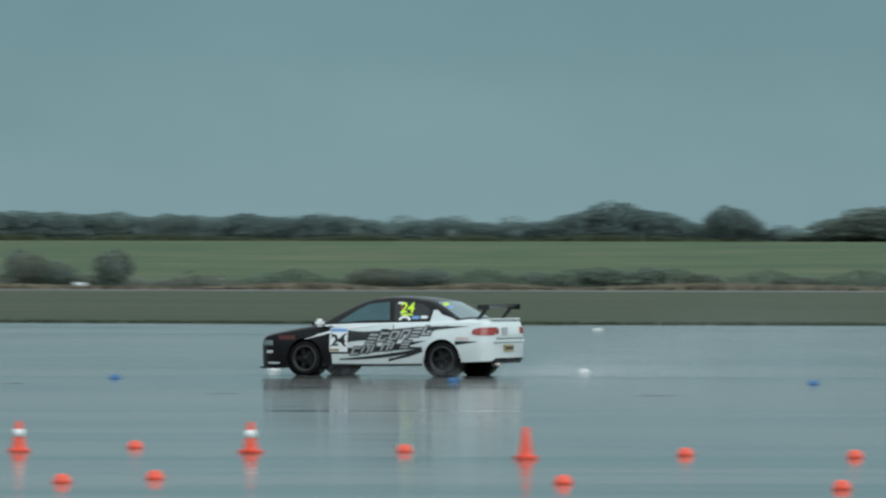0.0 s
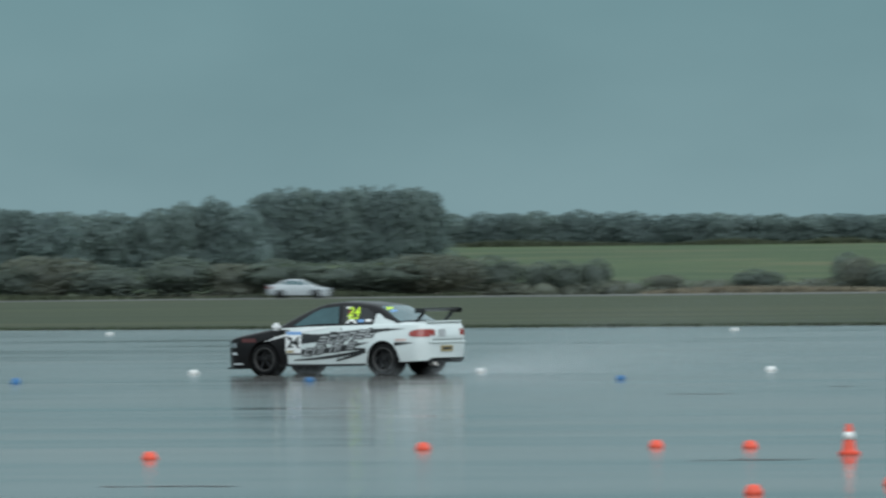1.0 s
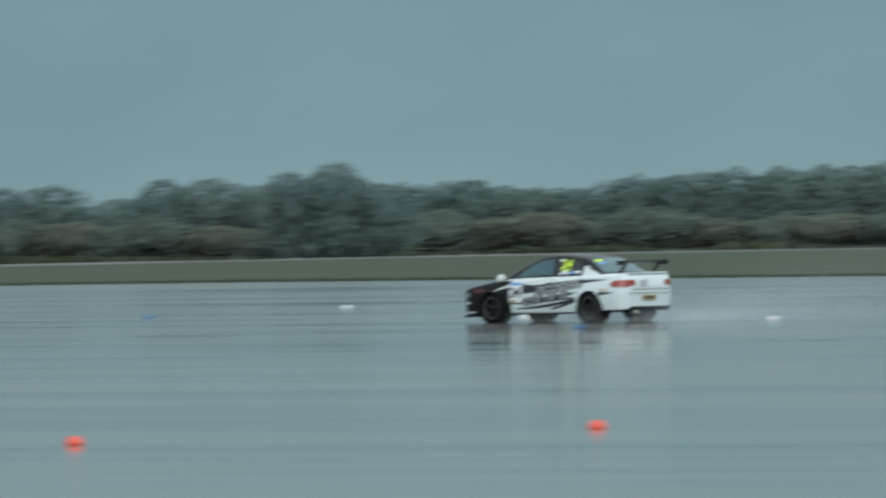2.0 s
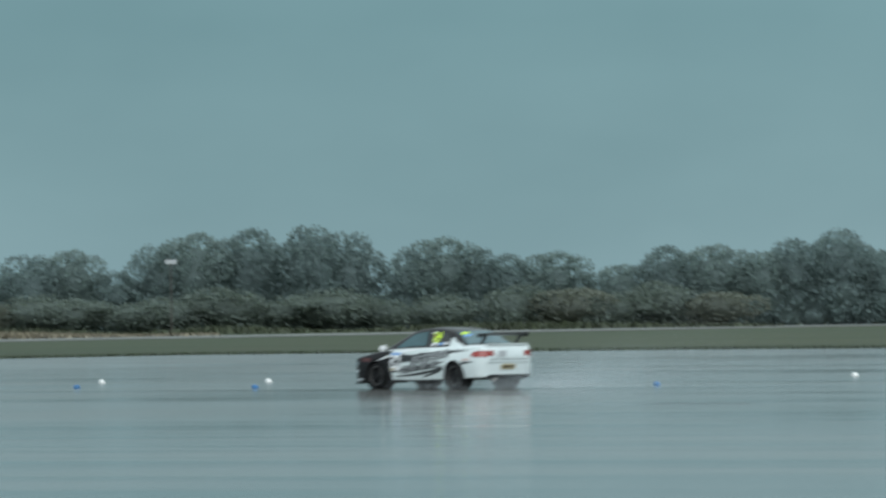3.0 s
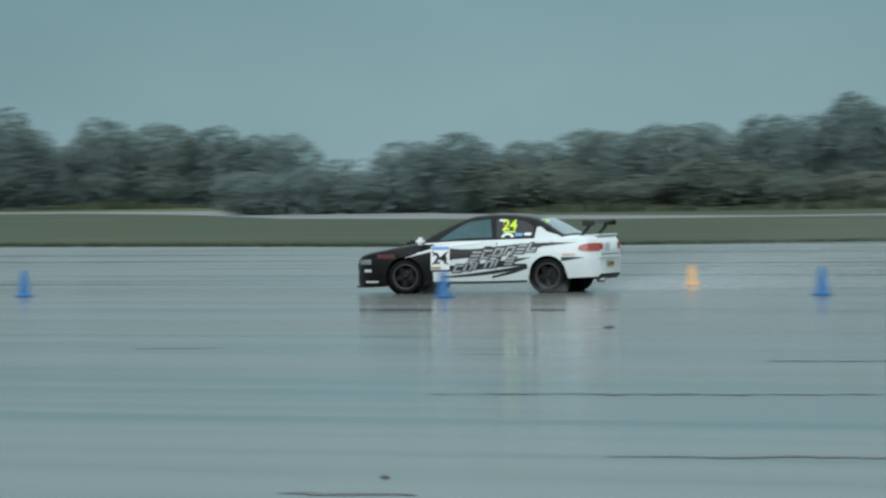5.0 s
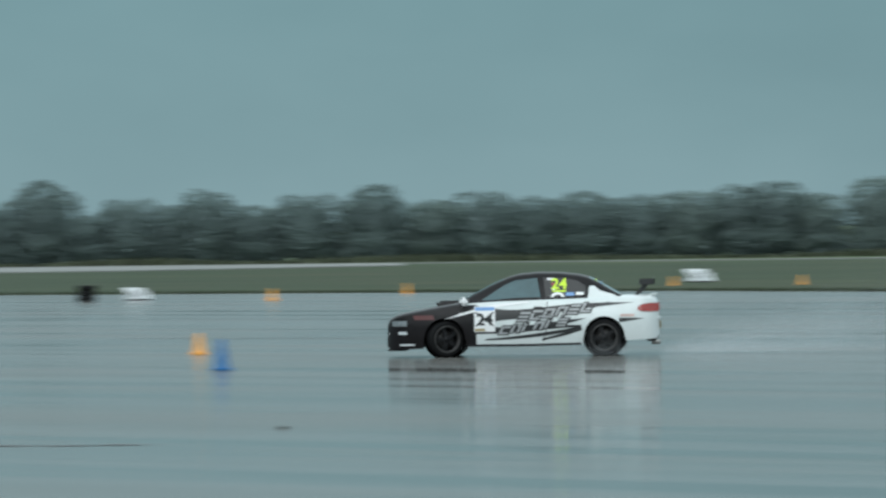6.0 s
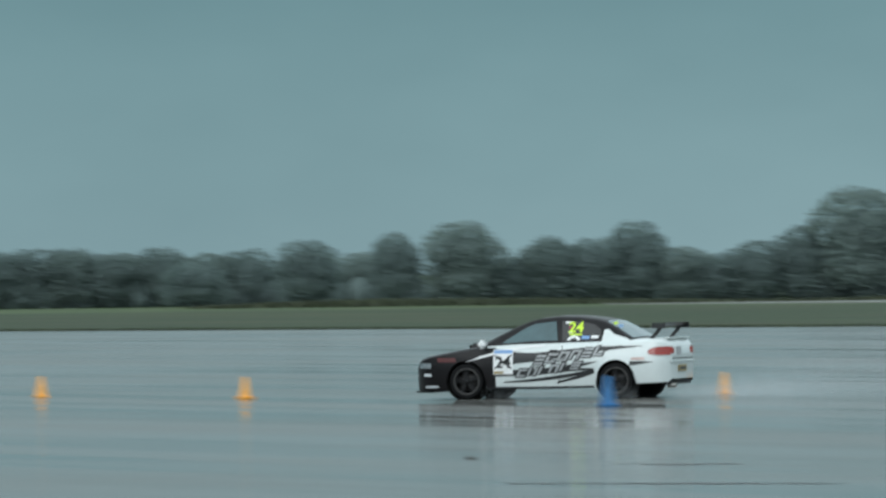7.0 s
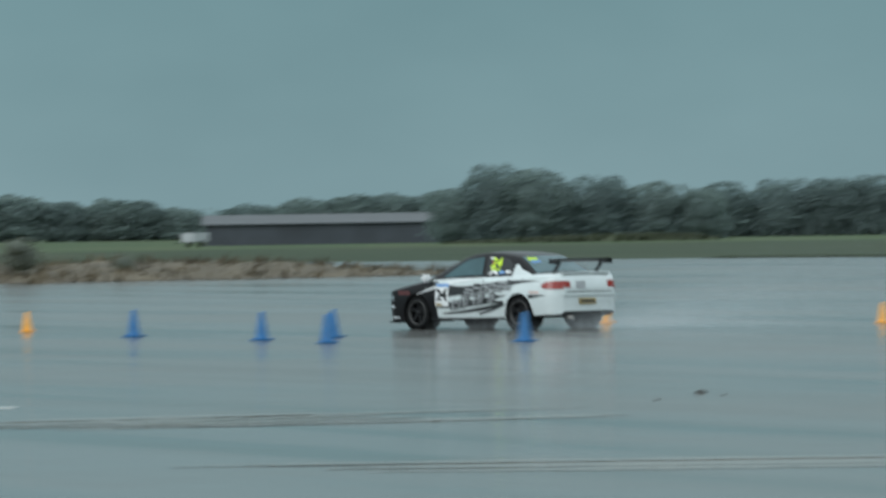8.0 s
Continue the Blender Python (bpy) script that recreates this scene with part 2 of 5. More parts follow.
def ground_material():
    """Airfield grass, a sandy verge past the runway, and pasture on the rise."""
    m = bpy.data.materials.new("airfield_grass")
    m.use_nodes = True
    t = m.node_tree
    L = t.links.new
    p = t.nodes["Principled BSDF"]
    p.inputs["Roughness"].default_value = 0.8
    p.inputs["Specular IOR Level"].default_value = 0.2
    co = t.nodes.new("ShaderNodeTexCoord")
    n1 = node(t, "ShaderNodeTexNoise", Scale=0.05, Detail=7.0, Roughness=0.65)
    L(co.outputs["Object"], n1.inputs[0])
    n2 = node(t, "ShaderNodeTexNoise", Scale=1.1, Detail=5.0, Roughness=0.7)
    L(co.outputs["Object"], n2.inputs[0])
    grass = ramp(t, n1.outputs[0], [(0.3, (0.018, 0.034, 0.011)), (0.5, (0.022, 0.039, 0.014)), (0.66, (0.038, 0.042, 0.019))])
    sand = ramp(t, n2.outputs[0], [(0.3, (0.10, 0.092, 0.066)), (0.7, (0.17, 0.15, 0.11))])
    tawny = ramp(t, n2.outputs[0], [(0.3, (0.024, 0.034, 0.012)), (0.7, (0.044, 0.046, 0.019))])
    field = ramp(t, n1.outputs[0], [(0.34, (0.034, 0.060, 0.022)), (0.52, (0.044, 0.072, 0.026)), (0.68, (0.085, 0.086, 0.039))])
    ln = t.nodes.new("ShaderNodeVectorMath")
    ln.operation = "LENGTH"
    L(co.outputs["Object"], ln.inputs[0])
    wob = t.nodes.new("ShaderNodeMath")
    wob.operation = "MULTIPLY_ADD"
    wob.inputs[1].default_value = 60.0
    L(n1.outputs[0], wob.inputs[0])
    L(ln.outputs["Value"], wob.inputs[2])

    def step(lo, hi):
        s = t.nodes.new("ShaderNodeMapRange")
        s.inputs[1].default_value, s.inputs[2].default_value = lo, hi
        L(wob.outputs[0], s.inputs[0])
        return s.outputs[0]

    def blend(f, a, b):
        x = t.nodes.new("ShaderNodeMix")
        x.data_type = "RGBA"
        L(f, x.inputs[0])
        L(a, x.inputs[6])
        L(b, x.inputs[7])
        return x.outputs[2]

    sep = t.nodes.new("ShaderNodeSeparateXYZ")
    L(co.outputs["Object"], sep.inputs[0])
    east = t.nodes.new("ShaderNodeMapRange")
    east.inputs[1].default_value, east.inputs[2].default_value = -130.0, -90.0
    L(sep.outputs[0], east.inputs[0])
    sandy = t.nodes.new("ShaderNodeMath")
    sandy.operation = "MULTIPLY"
    L(step(450, 456), sandy.inputs[0])
    L(east.outputs[0], sandy.inputs[1])
    dry_east = t.nodes.new("ShaderNodeMapRange")
    dry_east.inputs[1].default_value, dry_east.inputs[2].default_value = -190.0, -90.0
    dry_east.inputs[4].default_value = 0.55
    L(sep.outputs[0], dry_east.inputs[0])
    col = blend(sandy.outputs[0], blend(dry_east.outputs[0], grass, tawny), sand)
    col = blend(step(505, 530), col, field)
    mp = node(t, "ShaderNodeMapping", Scale=(0.016, 0.11, 1.0), Rotation=(0, 0, radians(4)))
    L(co.outputs["Object"], mp.inputs[0])
    swath = node(t, "ShaderNodeTexNoise", Scale=1.0, Detail=5.0, Roughness=0.6)
    L(mp.outputs[0], swath.inputs[0])
    mown = ramp(t, swath.outputs[0], [(0.32, (0.66, 0.78, 0.66)), (0.50, (1.0, 1.0, 1.0)), (0.68, (1.42, 1.24, 1.15))])
    tint = t.nodes.new("ShaderNodeMix")
    tint.data_type, tint.blend_type = "RGBA", "MULTIPLY"
    tint.inputs[0].default_value = 1.0
    L(col, tint.inputs[6])
    L(mown, tint.inputs[7])
    L(tint.outputs[2], p.inputs["Base Color"])
    b = node(t, "ShaderNodeBump", Strength=0.6, Distance=0.1)
    L(n2.outputs[0], b.inputs["Height"])
    L(b.outputs[0], p.inputs["Normal"])
    return m


def concrete_material(shade):
    m = mat("wet_concrete", (0.205 * shade, 0.21 * shade, 0.20 * shade), 0.75, spec=0.2, vary=0.18, scale=0.08, bump=0.1, bump_scale=5)
    return m


# ---------------------------------------------------------------- mesh helpers
def mesh_of(name, verts, faces, material, smooth=False):
    me = bpy.data.meshes.new(name)
    me.from_pydata([tuple(map(float, v)) for v in verts], [], faces)
    me.materials.append(material)
    if smooth:
        me.shade_smooth()
    me.update()
    return me


def part(name, data, parent, label="", m=None):
    """data: a mesh or a bmesh with its material; linked as one object under parent."""
    ob = new(name, data)
    ob.parent = parent
    if m is not None:
        ob.matrix_basis = m
    if label:
        tagged(ob, label)
    return ob


def from_bm(name, bm, material, smooth=True):
    me = bpy.data.meshes.new(name)
    bm.to_mesh(me)
    bm.free()
    me.materials.append(material)
    if smooth:
        me.shade_smooth()
    return me


def box(name, size, material, bevel=0.01, at=(0, 0, 0), taper=1.0):
    bm = bmesh.new()
    bmesh.ops.create_cube(bm, size=1.0)
    for v in bm.verts:
        k = taper if v.co.z > 0 else 1.0
        v.co = Vector((v.co.x * size[0] * k + at[0], v.co.y * size[1] * k + at[1], v.co.z * size[2] + at[2]))
    if bevel:
        bmesh.ops.bevel(bm, geom=bm.edges[:], offset=bevel, segments=2, affect="EDGES")
    return from_bm(name, bm, material, False)


def lathe(name, profile, material, steps=24, axis="Z"):
    """Turned shape from (radius, height) pairs."""
    v, f = [], []
    for r, h in profile:
        for i in range(steps):
            a = 2 * math.pi * i / steps
            c, s = r * math.cos(a), r * math.sin(a)
            v.append((c, s, h) if axis == "Z" else (c, h, s))
    n = len(profile)
    for k, i in product(range(n - 1), range(steps)):
        j = (i + 1) % steps
        f.append((k * steps + i, k * steps + j, (k + 1) * steps + j, (k + 1) * steps + i))
    return mesh_of(name, v, f, material, True)


def smoothstep(a, b, x):
    k = min(1.0, max(0.0, (x - a) / (b - a)))
    return k * k * (3 - 2 * k)


def lerp(x, knots):
    xs, ys = zip(*knots)
    return float(np.interp(x, xs, ys))


# ---------------------------------------------------------------- ground
def terrain(x, y):
    """The land rises to a pasture past the runway in the north and east."""
    r = math.hypot(x, y)
    az = math.degrees(math.atan2(-x, y))
    k = 1 - smoothstep(12, 24, az) if az > -60 else 1.0
    return -0.03 + smoothstep(455, 800, r) * (4.9 * k + 0.1) + smoothstep(800, 3000, r) * 6


def build_ground():
    radii = [0, 60, 120, 180, 240, 300, 350, 400, 430, 460, 500, 540, 580, 620, 660, 700, 740, 780, 820, 900, 1100, 1500, 2200, 3200, 4600]
    v, f, n = [], [], 240
    for r in radii:
        for i in range(n):
            a = 2 * math.pi * i / n
            x, y = r * math.cos(a), r * math.sin(a)
            v.append((x, y, terrain(x, y)))
    for k, i in product(range(len(radii) - 1), range(n)):
        j = (i + 1) % n
        f.append((k * n + i, (k + 1) * n + i, (k + 1) * n + j, k * n + j))
    ob = new("ground", mesh_of("ground", v, f, ground_material(), True))
    tagged(ob, "rough olive airfield grass rising to green pasture", "grass", kind="structure")


def sheet(name, outline, z, material, thick=0.12):
    bm = bmesh.new()
    vs = [bm.verts.new((x, y, z)) for x, y in outline]
    face = bm.faces.new(vs)
    if face.normal.z < 0:
        face.normal_flip()
    face.normal_update()
    ext = bmesh.ops.extrude_face_region(bm, geom=[face])
    for e in ext["geom"]:
        if isinstance(e, bmesh.types.BMVert):
            e.co.z -= thick
    bmesh.ops.recalc_face_normals(bm, faces=bm.faces)
    bmesh.ops.triangulate(bm, faces=bm.faces)
    return new(name, from_bm(name, bm, material, False))


FAR_EDGE = [(420, 90), (200, 140), (90, 168), (40, 179), (0, 185), (-25, 192), (-50, 200), (-78, 210), (-99, 206), (-107, 189),
            (-123, 179), (-166, 192), (-200, 187), (-226, 180), (-262, 171), (-300, 150)]
NEAR_SIDE = [(-300, 60), (-260, -200), (100, -260), (420, -150)]
RUNWAY_MID = [(420, 300), (200, 370), (100, 398), (0, 412), (-54, 416), (-99, 411), (-122, 392), (-138, 364), (-151, 328), (-164, 296),
              (-183, 279), (-216, 300), (-260, 345), (-290, 370), (-318, 380), (-345, 374), (-398, 358), (-466, 338), (-560, 300), (-760, 220)]


def band_outline(mid, width):
    left, right = [], []
    for i, (x, y) in enumerate(mid):
        a, b = Vector(mid[max(0, i - 1)]), Vector(mid[min(len(mid) - 1, i + 1)])
        d = (b - a).normalized()
        left.append((x - d.y * width / 2, y + d.x * width / 2))
        right.append((x + d.y * width / 2, y - d.x * width / 2))
    return left + right[::-1]


def edge_fringe():
    """Rank grass that leans over the apron's far edge."""
    g = np.random.default_rng(71)
    p = np.array(FAR_EDGE[2:15], float)
    d = np.linalg.norm(np.diff(p, axis=0), axis=1)
    c = 52000
    i = g.choice(len(d), c, p=d / d.sum())
    k = g.random(c)[:, None]
    xy = p[i] * (1 - k) + p[i + 1] * k
    base = np.column_stack([xy[:, 0], xy[:, 1] + g.exponential(0.9, c), np.full(c, -0.03)])
    w = np.column_stack([g.normal(size=(c, 2)) * 0.035, np.zeros(c)])
    tip = np.column_stack([g.normal(size=(c, 2)) * 0.08, g.uniform(0.06, 0.16, c)])
    tri = np.stack([base - w, base + w, base + tip], 1).reshape(-1, 3)
    ob = new("edge_grass", mesh_of("edge_grass", tri, np.arange(c * 3).reshape(-1, 3).tolist(), M["edge_grass"]))
    tagged(ob, "rank dark grass along the apron's far edge", "grass", kind="stuff")


build_ground()
edge_fringe()
tagged(sheet("runway_apron", FAR_EDGE + NEAR_SIDE, 0.0, asphalt_material()),
       "wide rain-wet grey asphalt apron with shallow puddles", "asphalt", kind="structure")
tagged(sheet("perimeter_track", band_outline(RUNWAY_MID, 13), 0.02, concrete_material(0.72)),
       "pale wet concrete perimeter track beyond the grass", "road", kind="structure")

TAXIWAY = [(-365, 368.5), (-388, 361), (-405, 343), (-422, 324), (-415.5, 319), (-384, 323), (-341, 297), (-330, 311), (-336, 341)]
tagged(sheet("taxiway", TAXIWAY, 0.03, concrete_material(0.95)), "pale wet concrete taxiway before the grove", "road", kind="structure")


# ---------------------------------------------------------------- trees and bushes
def spread_axes(nrm, rng):
    """Two directions across each leaf that lie square to its normal."""
    u = np.cross(nrm, rng.normal(size=nrm.shape))
    u /= np.linalg.norm(u, axis=1)[:, None]
    v = np.cross(nrm, u)
    v /= np.linalg.norm(v, axis=1)[:, None]
    return u, v


def unit_ball():
    bm = bmesh.new()
    bmesh.ops.create_icosphere(bm, subdivisions=2, radius=1.0)
    v = [tuple(p.co) for p in bm.verts]
    f = [[p.index for p in q.verts] for q in bm.faces]
    bm.free()
    return v, f


BALL = unit_ball()


def add_lump(verts, faces, at, size, seed):
    """A dense uneven clump of foliage."""
    base = len(verts)
    for x, y, z in BALL[0]:
        k = 1 + 0.12 * noise.noise((x * 2.3 + seed, y * 2.3, z * 2.3 + at[0])) + 0.10 * noise.noise((x * 6 + at[1], y * 6 + seed, z * 6))
        verts.append((at[0] + x * size[0] * k, at[1] + y * size[1] * k, max(0.0, at[2] + z * size[2] * k) if size[2] < 0.6 else at[2] + z * size[2] * k))
    faces.extend([[base + i for i in f] for f in BALL[1]])


def leaf_cloud(seed, lobes, count, size, material):
    """Crown of leaf sprays over the outside of overlapping lobes, one unit high."""
    rng = np.random.default_rng(seed)
    c = np.array([l[:3] for l in lobes])
    r = np.array([l[3:] for l in lobes])
    w = r.prod(1) ** 0.66
    tries = count * 5
    pick = rng.choice(len(lobes), tries, p=w / w.sum())
    d = rng.normal(size=(tries, 3))
    d /= np.linalg.norm(d, axis=1)[:, None]
    rad = rng.uniform(0.66, 1.04, tries) ** 0.8 + 0.05 * np.sin(d[:, 0] * 7 + c[pick, 1] * 30) * np.sin(d[:, 2] * 8 + d[:, 1] * 6)
    at = c[pick] + d * r[pick] * rad[:, None]
    depth = (((at[:, None, :] - c[None]) / r[None]) ** 2).sum(2).min(1)
    keep = np.flatnonzero((depth > 0.45) & (at[:, 2] > 0.0))[:count]
    at, d, count = at[keep], d[keep], len(keep)
    nrm = d * 0.35 + np.array([0, -0.25, 0.25]) + rng.normal(size=(count, 3)) * 0.6
    u, k = spread_axes(nrm, rng)
    s = (size * rng.uniform(0.5, 1.3, count))[:, None]
    quad = np.stack([at - u * s, at - k * s * 0.7 + u * s * 0.1, at + u * s, at + k * s * 0.7], 1).reshape(-1, 3)
    quad[:, 2] = np.maximum(quad[:, 2], 0.0)
    faces = np.arange(count * 4).reshape(-1, 4).tolist()
    verts = quad.tolist()
    for (x, y, z, a, e, h) in lobes[:2]:
        add_lump(verts, faces, (x, y, z), (a * 0.68, e * 0.68, h * 0.68), seed)
    return mesh_of("crown", verts, faces, material, True)


def trunk_mesh(seed, top, radius, limbs=5):
    """Tapered trunk that forks into limbs."""
    rng = random.Random(seed)
    v, f = [], []

    def tube(path, radii, n=7):
        base = len(v)
        for (x, y, z), q in zip(path, radii):
            for i in range(n):
                a = 2 * math.pi * i / n
                v.append((x + q * math.cos(a), y + q * math.sin(a), z))
        for k, i in product(range(len(path) - 1), range(n)):
            j = (i + 1) % n
            f.append((base + k * n + i, base + k * n + j, base + (k + 1) * n + j, base + (k + 1) * n + i))

    lean = rng.uniform(-0.03, 0.03)
    tube([(0, 0, -0.02), (lean * 0.4, 0, top * 0.4), (lean, 0, top * 0.75), (lean * 1.3, 0, top * 1.25)],
         [radius * 1.4, radius, radius * 0.75, radius * 0.3])
    for i in range(limbs):
        a = 2 * math.pi * i / limbs + rng.uniform(-0.4, 0.4)
        q = rng.uniform(0.18, 0.32)
        z0 = top * rng.uniform(0.55, 0.95)
        tube([(lean, 0, z0), (q * 0.6 * math.cos(a), q * 0.6 * math.sin(a), z0 + 0.14), (q * math.cos(a), q * math.sin(a), z0 + 0.3)],
             [radius * 0.5, radius * 0.35, radius * 0.12], 5)
    return mesh_of("trunk", v, f, M["bark"], True)


def crown_lobes(seed, low, n):
    """A domed crown down to the ground with shallow lobes over it."""
    rng = random.Random(seed)
    out = [(0, 0, 0.50 + low / 2, 0.41, 0.41, 0.46 - low / 2), (0, 0, 0.26 + low, 0.45, 0.45, 0.27)]
    for i in range(n):
        a = 2 * math.pi * i * 0.382 + rng.uniform(-0.4, 0.4)
        e = math.asin(min(0.98, 0.05 + 0.95 * (i + 0.5) / n))
        s = rng.uniform(0.13, 0.23)
        z = min(0.50 + low / 2 + (0.37 - low * 0.35) * math.sin(e), 1.02 - s * 0.8)
        q = 0.31 * math.cos(e) + rng.uniform(-0.03, 0.05)
        out.append((q * math.cos(a), q * math.sin(a), z, s, s, s * 0.8))
    return out


def tree_kind(seed, low, n, leaf, count=5200, size=0.0195):
    """A tree one metre high and about one wide, to be scaled when it is planted."""
    ob = new("tree")
    part("trunk", trunk_mesh(seed, low + 0.12, 0.035), ob)
    part("crown", leaf_cloud(seed, crown_lobes(seed, low, n), count, size, M[leaf]), ob)
    return ob


def bush_kind(seed, leaf, count=2000):
    ob = new("bush")
    lobes = [(0, 0, 0.42, 0.42, 0.42, 0.46)]
    rng = random.Random(seed)
    for i in range(6):
        a, q = rng.uniform(0, 6.28), rng.uniform(0.15, 0.34)
        lobes.append((q * math.cos(a), q * math.sin(a), rng.uniform(0.18, 0.68), 0.24, 0.24, rng.uniform(0.18, 0.26)))
    part("stem", trunk_mesh(seed, 0.45, 0.02, 7), ob)
    part("crown", leaf_cloud(seed, lobes, count, 0.028, M[leaf]), ob)
    return ob


FAR_WOOD = [
    (-60, 758, 8.1, 6.5), (-53, 758, 8.6, 6.5), (-48, 759, 8.4, 6.5), (-42, 759, 8.4, 6.5), (-35, 759, 8.2, 5.7),
    (-30, 759, 7.9, 5.7), (-25, 760, 8.3, 6.5), (-20, 760, 7.7, 5), (-16, 760, 8.2, 6.5), (-13, 760, 7.9, 4.3),
    (-9, 760, 7.5, 3.6), (-3, 760, 7.4, 5), (-0, 760, 7.7, 4.3), (5, 760, 7.2, 5.7), (13, 760, 7.4, 6.5),
    (17, 760, 8.3, 5.7), (22, 760, 9.8, 7.9), (27, 760, 8.7, 6.5), (31, 759, 7.3, 5.7), (35, 759, 6.6, 4.3),
    (39, 759, 6.7, 5),
]
FAR_WOOD_WEST = [
    (-104, 753, 9, 6.5), (-99, 754, 9.1, 6.5), (-93, 754, 9.3, 6.5), (-87, 755, 9.3, 6.5), (-81, 756, 9, 6.5),
    (-75, 756, 8.8, 6.5), (-69, 757, 8.8, 6.5), (-63, 757, 8.6, 6.5), (-57, 758, 8.5, 6.5),
]
EAST_TREES = [
    (32, 519, 4.5, 4.4), (35, 519, 5.9, 5.4), (38, 519, 6.9, 6.4), (42, 518, 6.7, 6.4),
]
PLANTATION = [
    (-107, 631, 10.1, 3), (-106, 631, 10.5, 3), (-104, 632, 10.7, 3), (-102, 632, 10.9, 3), (-100, 632, 10.7, 3),
    (-98, 632, 10.8, 3), (-97, 633, 10.7, 3), (-95, 633, 10.7, 3), (-93, 633, 10.8, 3), (-91, 633, 10.7, 3),
    (-90, 634, 10.5, 3),
]
MID_WOOD = [
    (-128, 586, 8, 6.8), (-124, 587, 8.3, 6.8), (-119, 588, 8.1, 6.8), (-115, 589, 7.9, 6.2), (-111, 590, 8.3, 5.1),
    (-108, 590, 9, 4.5), (-105, 591, 9.3, 4.5), (-103, 591, 8.3, 4.5),
]
SLOPE_WOOD = [
    (-183, 529, 6.4, 6.3), (-179, 531, 5.9, 5.8), (-174, 532, 6.5, 6.9), (-169, 534, 5.6, 5.8), (-165, 535, 5.6, 5.8),
    (-160, 537, 6.5, 5.8), (-156, 538, 6.7, 5.8), (-151, 539, 7, 6.3), (-146, 541, 7.2, 5.8), (-142, 542, 7.3, 5.8),
    (-137, 543, 7.5, 5.8), (-133, 544, 8.3, 4.8), (-129, 545, 8.6, 5.3), (-126, 546, 9, 4.8), (-122, 547, 8.3, 4.8),
    (-118, 547, 8.4, 5.3), (-114, 548, 7.8, 5.8),
]
FIELD_BUSHES = [
    (-59, 432, 3.3, 4.9), (-56, 432, 3.2, 4.9), (-53, 433, 2.7, 3.3), (-51, 433, 2.8, 4.1), (-49, 433, 2.9, 2.5),
    (-44, 434, 1.6, 3.3), (-37, 434, 1.9, 4.1), (-30, 435, 2.9, 3.3), (-28, 435, 2.2, 3.7), (-24, 435, 3.2, 3.3),
    (-5, 436, 1.5, 4.5), (-1, 436, 1.7, 4.5), (-31, 439, 3.2, 2.9), (-28, 439, 1.4, 3.7), (-5, 440, 1.8, 3.7),
    (-3, 440, 1.5, 3.3), (7, 440, 1.4, 3.7), (12, 440, 1.8, 4.2), (15, 440, 1.8, 3.7), (19, 440, 1.3, 3.7),
    (26, 439, 1.1, 4.6),
]
THICKET = [
    (-185, 361, 5.4, 4.2), (-183, 363, 5.9, 4.0), (-180, 364, 4.2, 3.4), (-177, 365, 6.1, 4.2), (-175, 366, 7, 5),
    (-172, 368, 7, 5), (-168, 369, 7.3, 4.6), (-166, 371, 6.7, 4.2), (-162, 372, 5.5, 3.4), (-160, 373, 6.4, 4.6),
    (-158, 374, 5.5, 3.4), (-156, 375, 5.1, 4.2), (-153, 376, 5.3, 4.6), (-149, 378, 4.4, 3.8), (-146, 379, 5.5, 4.6),
    (-143, 380, 5.7, 4.6), (-140, 381, 5.2, 4.2), (-138, 382, 6, 3.8), (-135, 383, 6.6, 4.6), (-132, 384, 4.9, 4.2),
    (-129, 385, 5.1, 4.6), (-126, 386, 5.2, 4.6), (-122, 387, 5, 4.6),
]
THICKET_WEST = [
    (-224, 340.5, 5.4, 5), (-221, 342.5, 5.6, 2.6), (-219, 343.5, 5.8, 4.5), (-216, 345.5, 7.1, 4.2), (-213.5, 347.5, 6.4, 4.5),
    (-210.5, 349.5, 5.1, 4.5), (-207.5, 351, 4.6, 4.2), (-205, 353, 5.8, 3.2), (-202, 354, 4.4, 3.4), (-200, 355, 5.8, 2.9),
    (-198, 356.5, 5.4, 4.2), (-193.5, 358.5, 4.8, 5), (-190.5, 360.5, 4.2, 4.2), (-188.5, 361.5, 4.4, 4.2),
]
THICKET_END = [
    (-226.5, 340, 5.2, 4.2), (-229, 338.5, 4.9, 4), (-231, 339, 5.1, 3.5), (-234, 337, 4.4, 3.8), (-237, 334, 4.9, 4.2), (-240, 333, 4.4, 4.2), (-243, 331, 2.3, 4.9),
    (-245, 329, 2.9, 3.2), (-248, 327, 2.8, 3.9),
]
GROVE = [
    (-388, 387, 6.5, 5.2), (-385, 391, 5.3, 5.7), (-382, 394, 5.8, 6.1), (-379, 397, 5.3, 5.7), (-376, 400, 5.7, 6.1),
    (-373, 403, 5.3, 5.7), (-370, 406, 5.7, 6.1), (-367, 409, 6, 5.7), (-365, 411, 6.3, 6.1), (-362, 413, 5.4, 4.7),
    (-358, 417, 6.7, 5.2), (-355, 419, 6.8, 4.7), (-351, 423, 8.5, 8), (-349, 425, 6.5, 4.2), (-347, 427, 5.6, 4.2),
    (-344, 429, 7.6, 5.7), (-340, 432, 7.3, 6.1), (-337, 435, 6.8, 6.1), (-333, 438, 6.3, 6.1),
]
GROVE_MID = [
    (-407, 367, 7.2, 6.1), (-404, 369, 4.3, 4.2), (-402, 372, 5.7, 5.2), (-400, 375, 4.9, 3.8), (-398, 377, 6.2, 5.2),
    (-395, 380, 4.9, 5.2), (-392, 383, 5.9, 5.7),
]
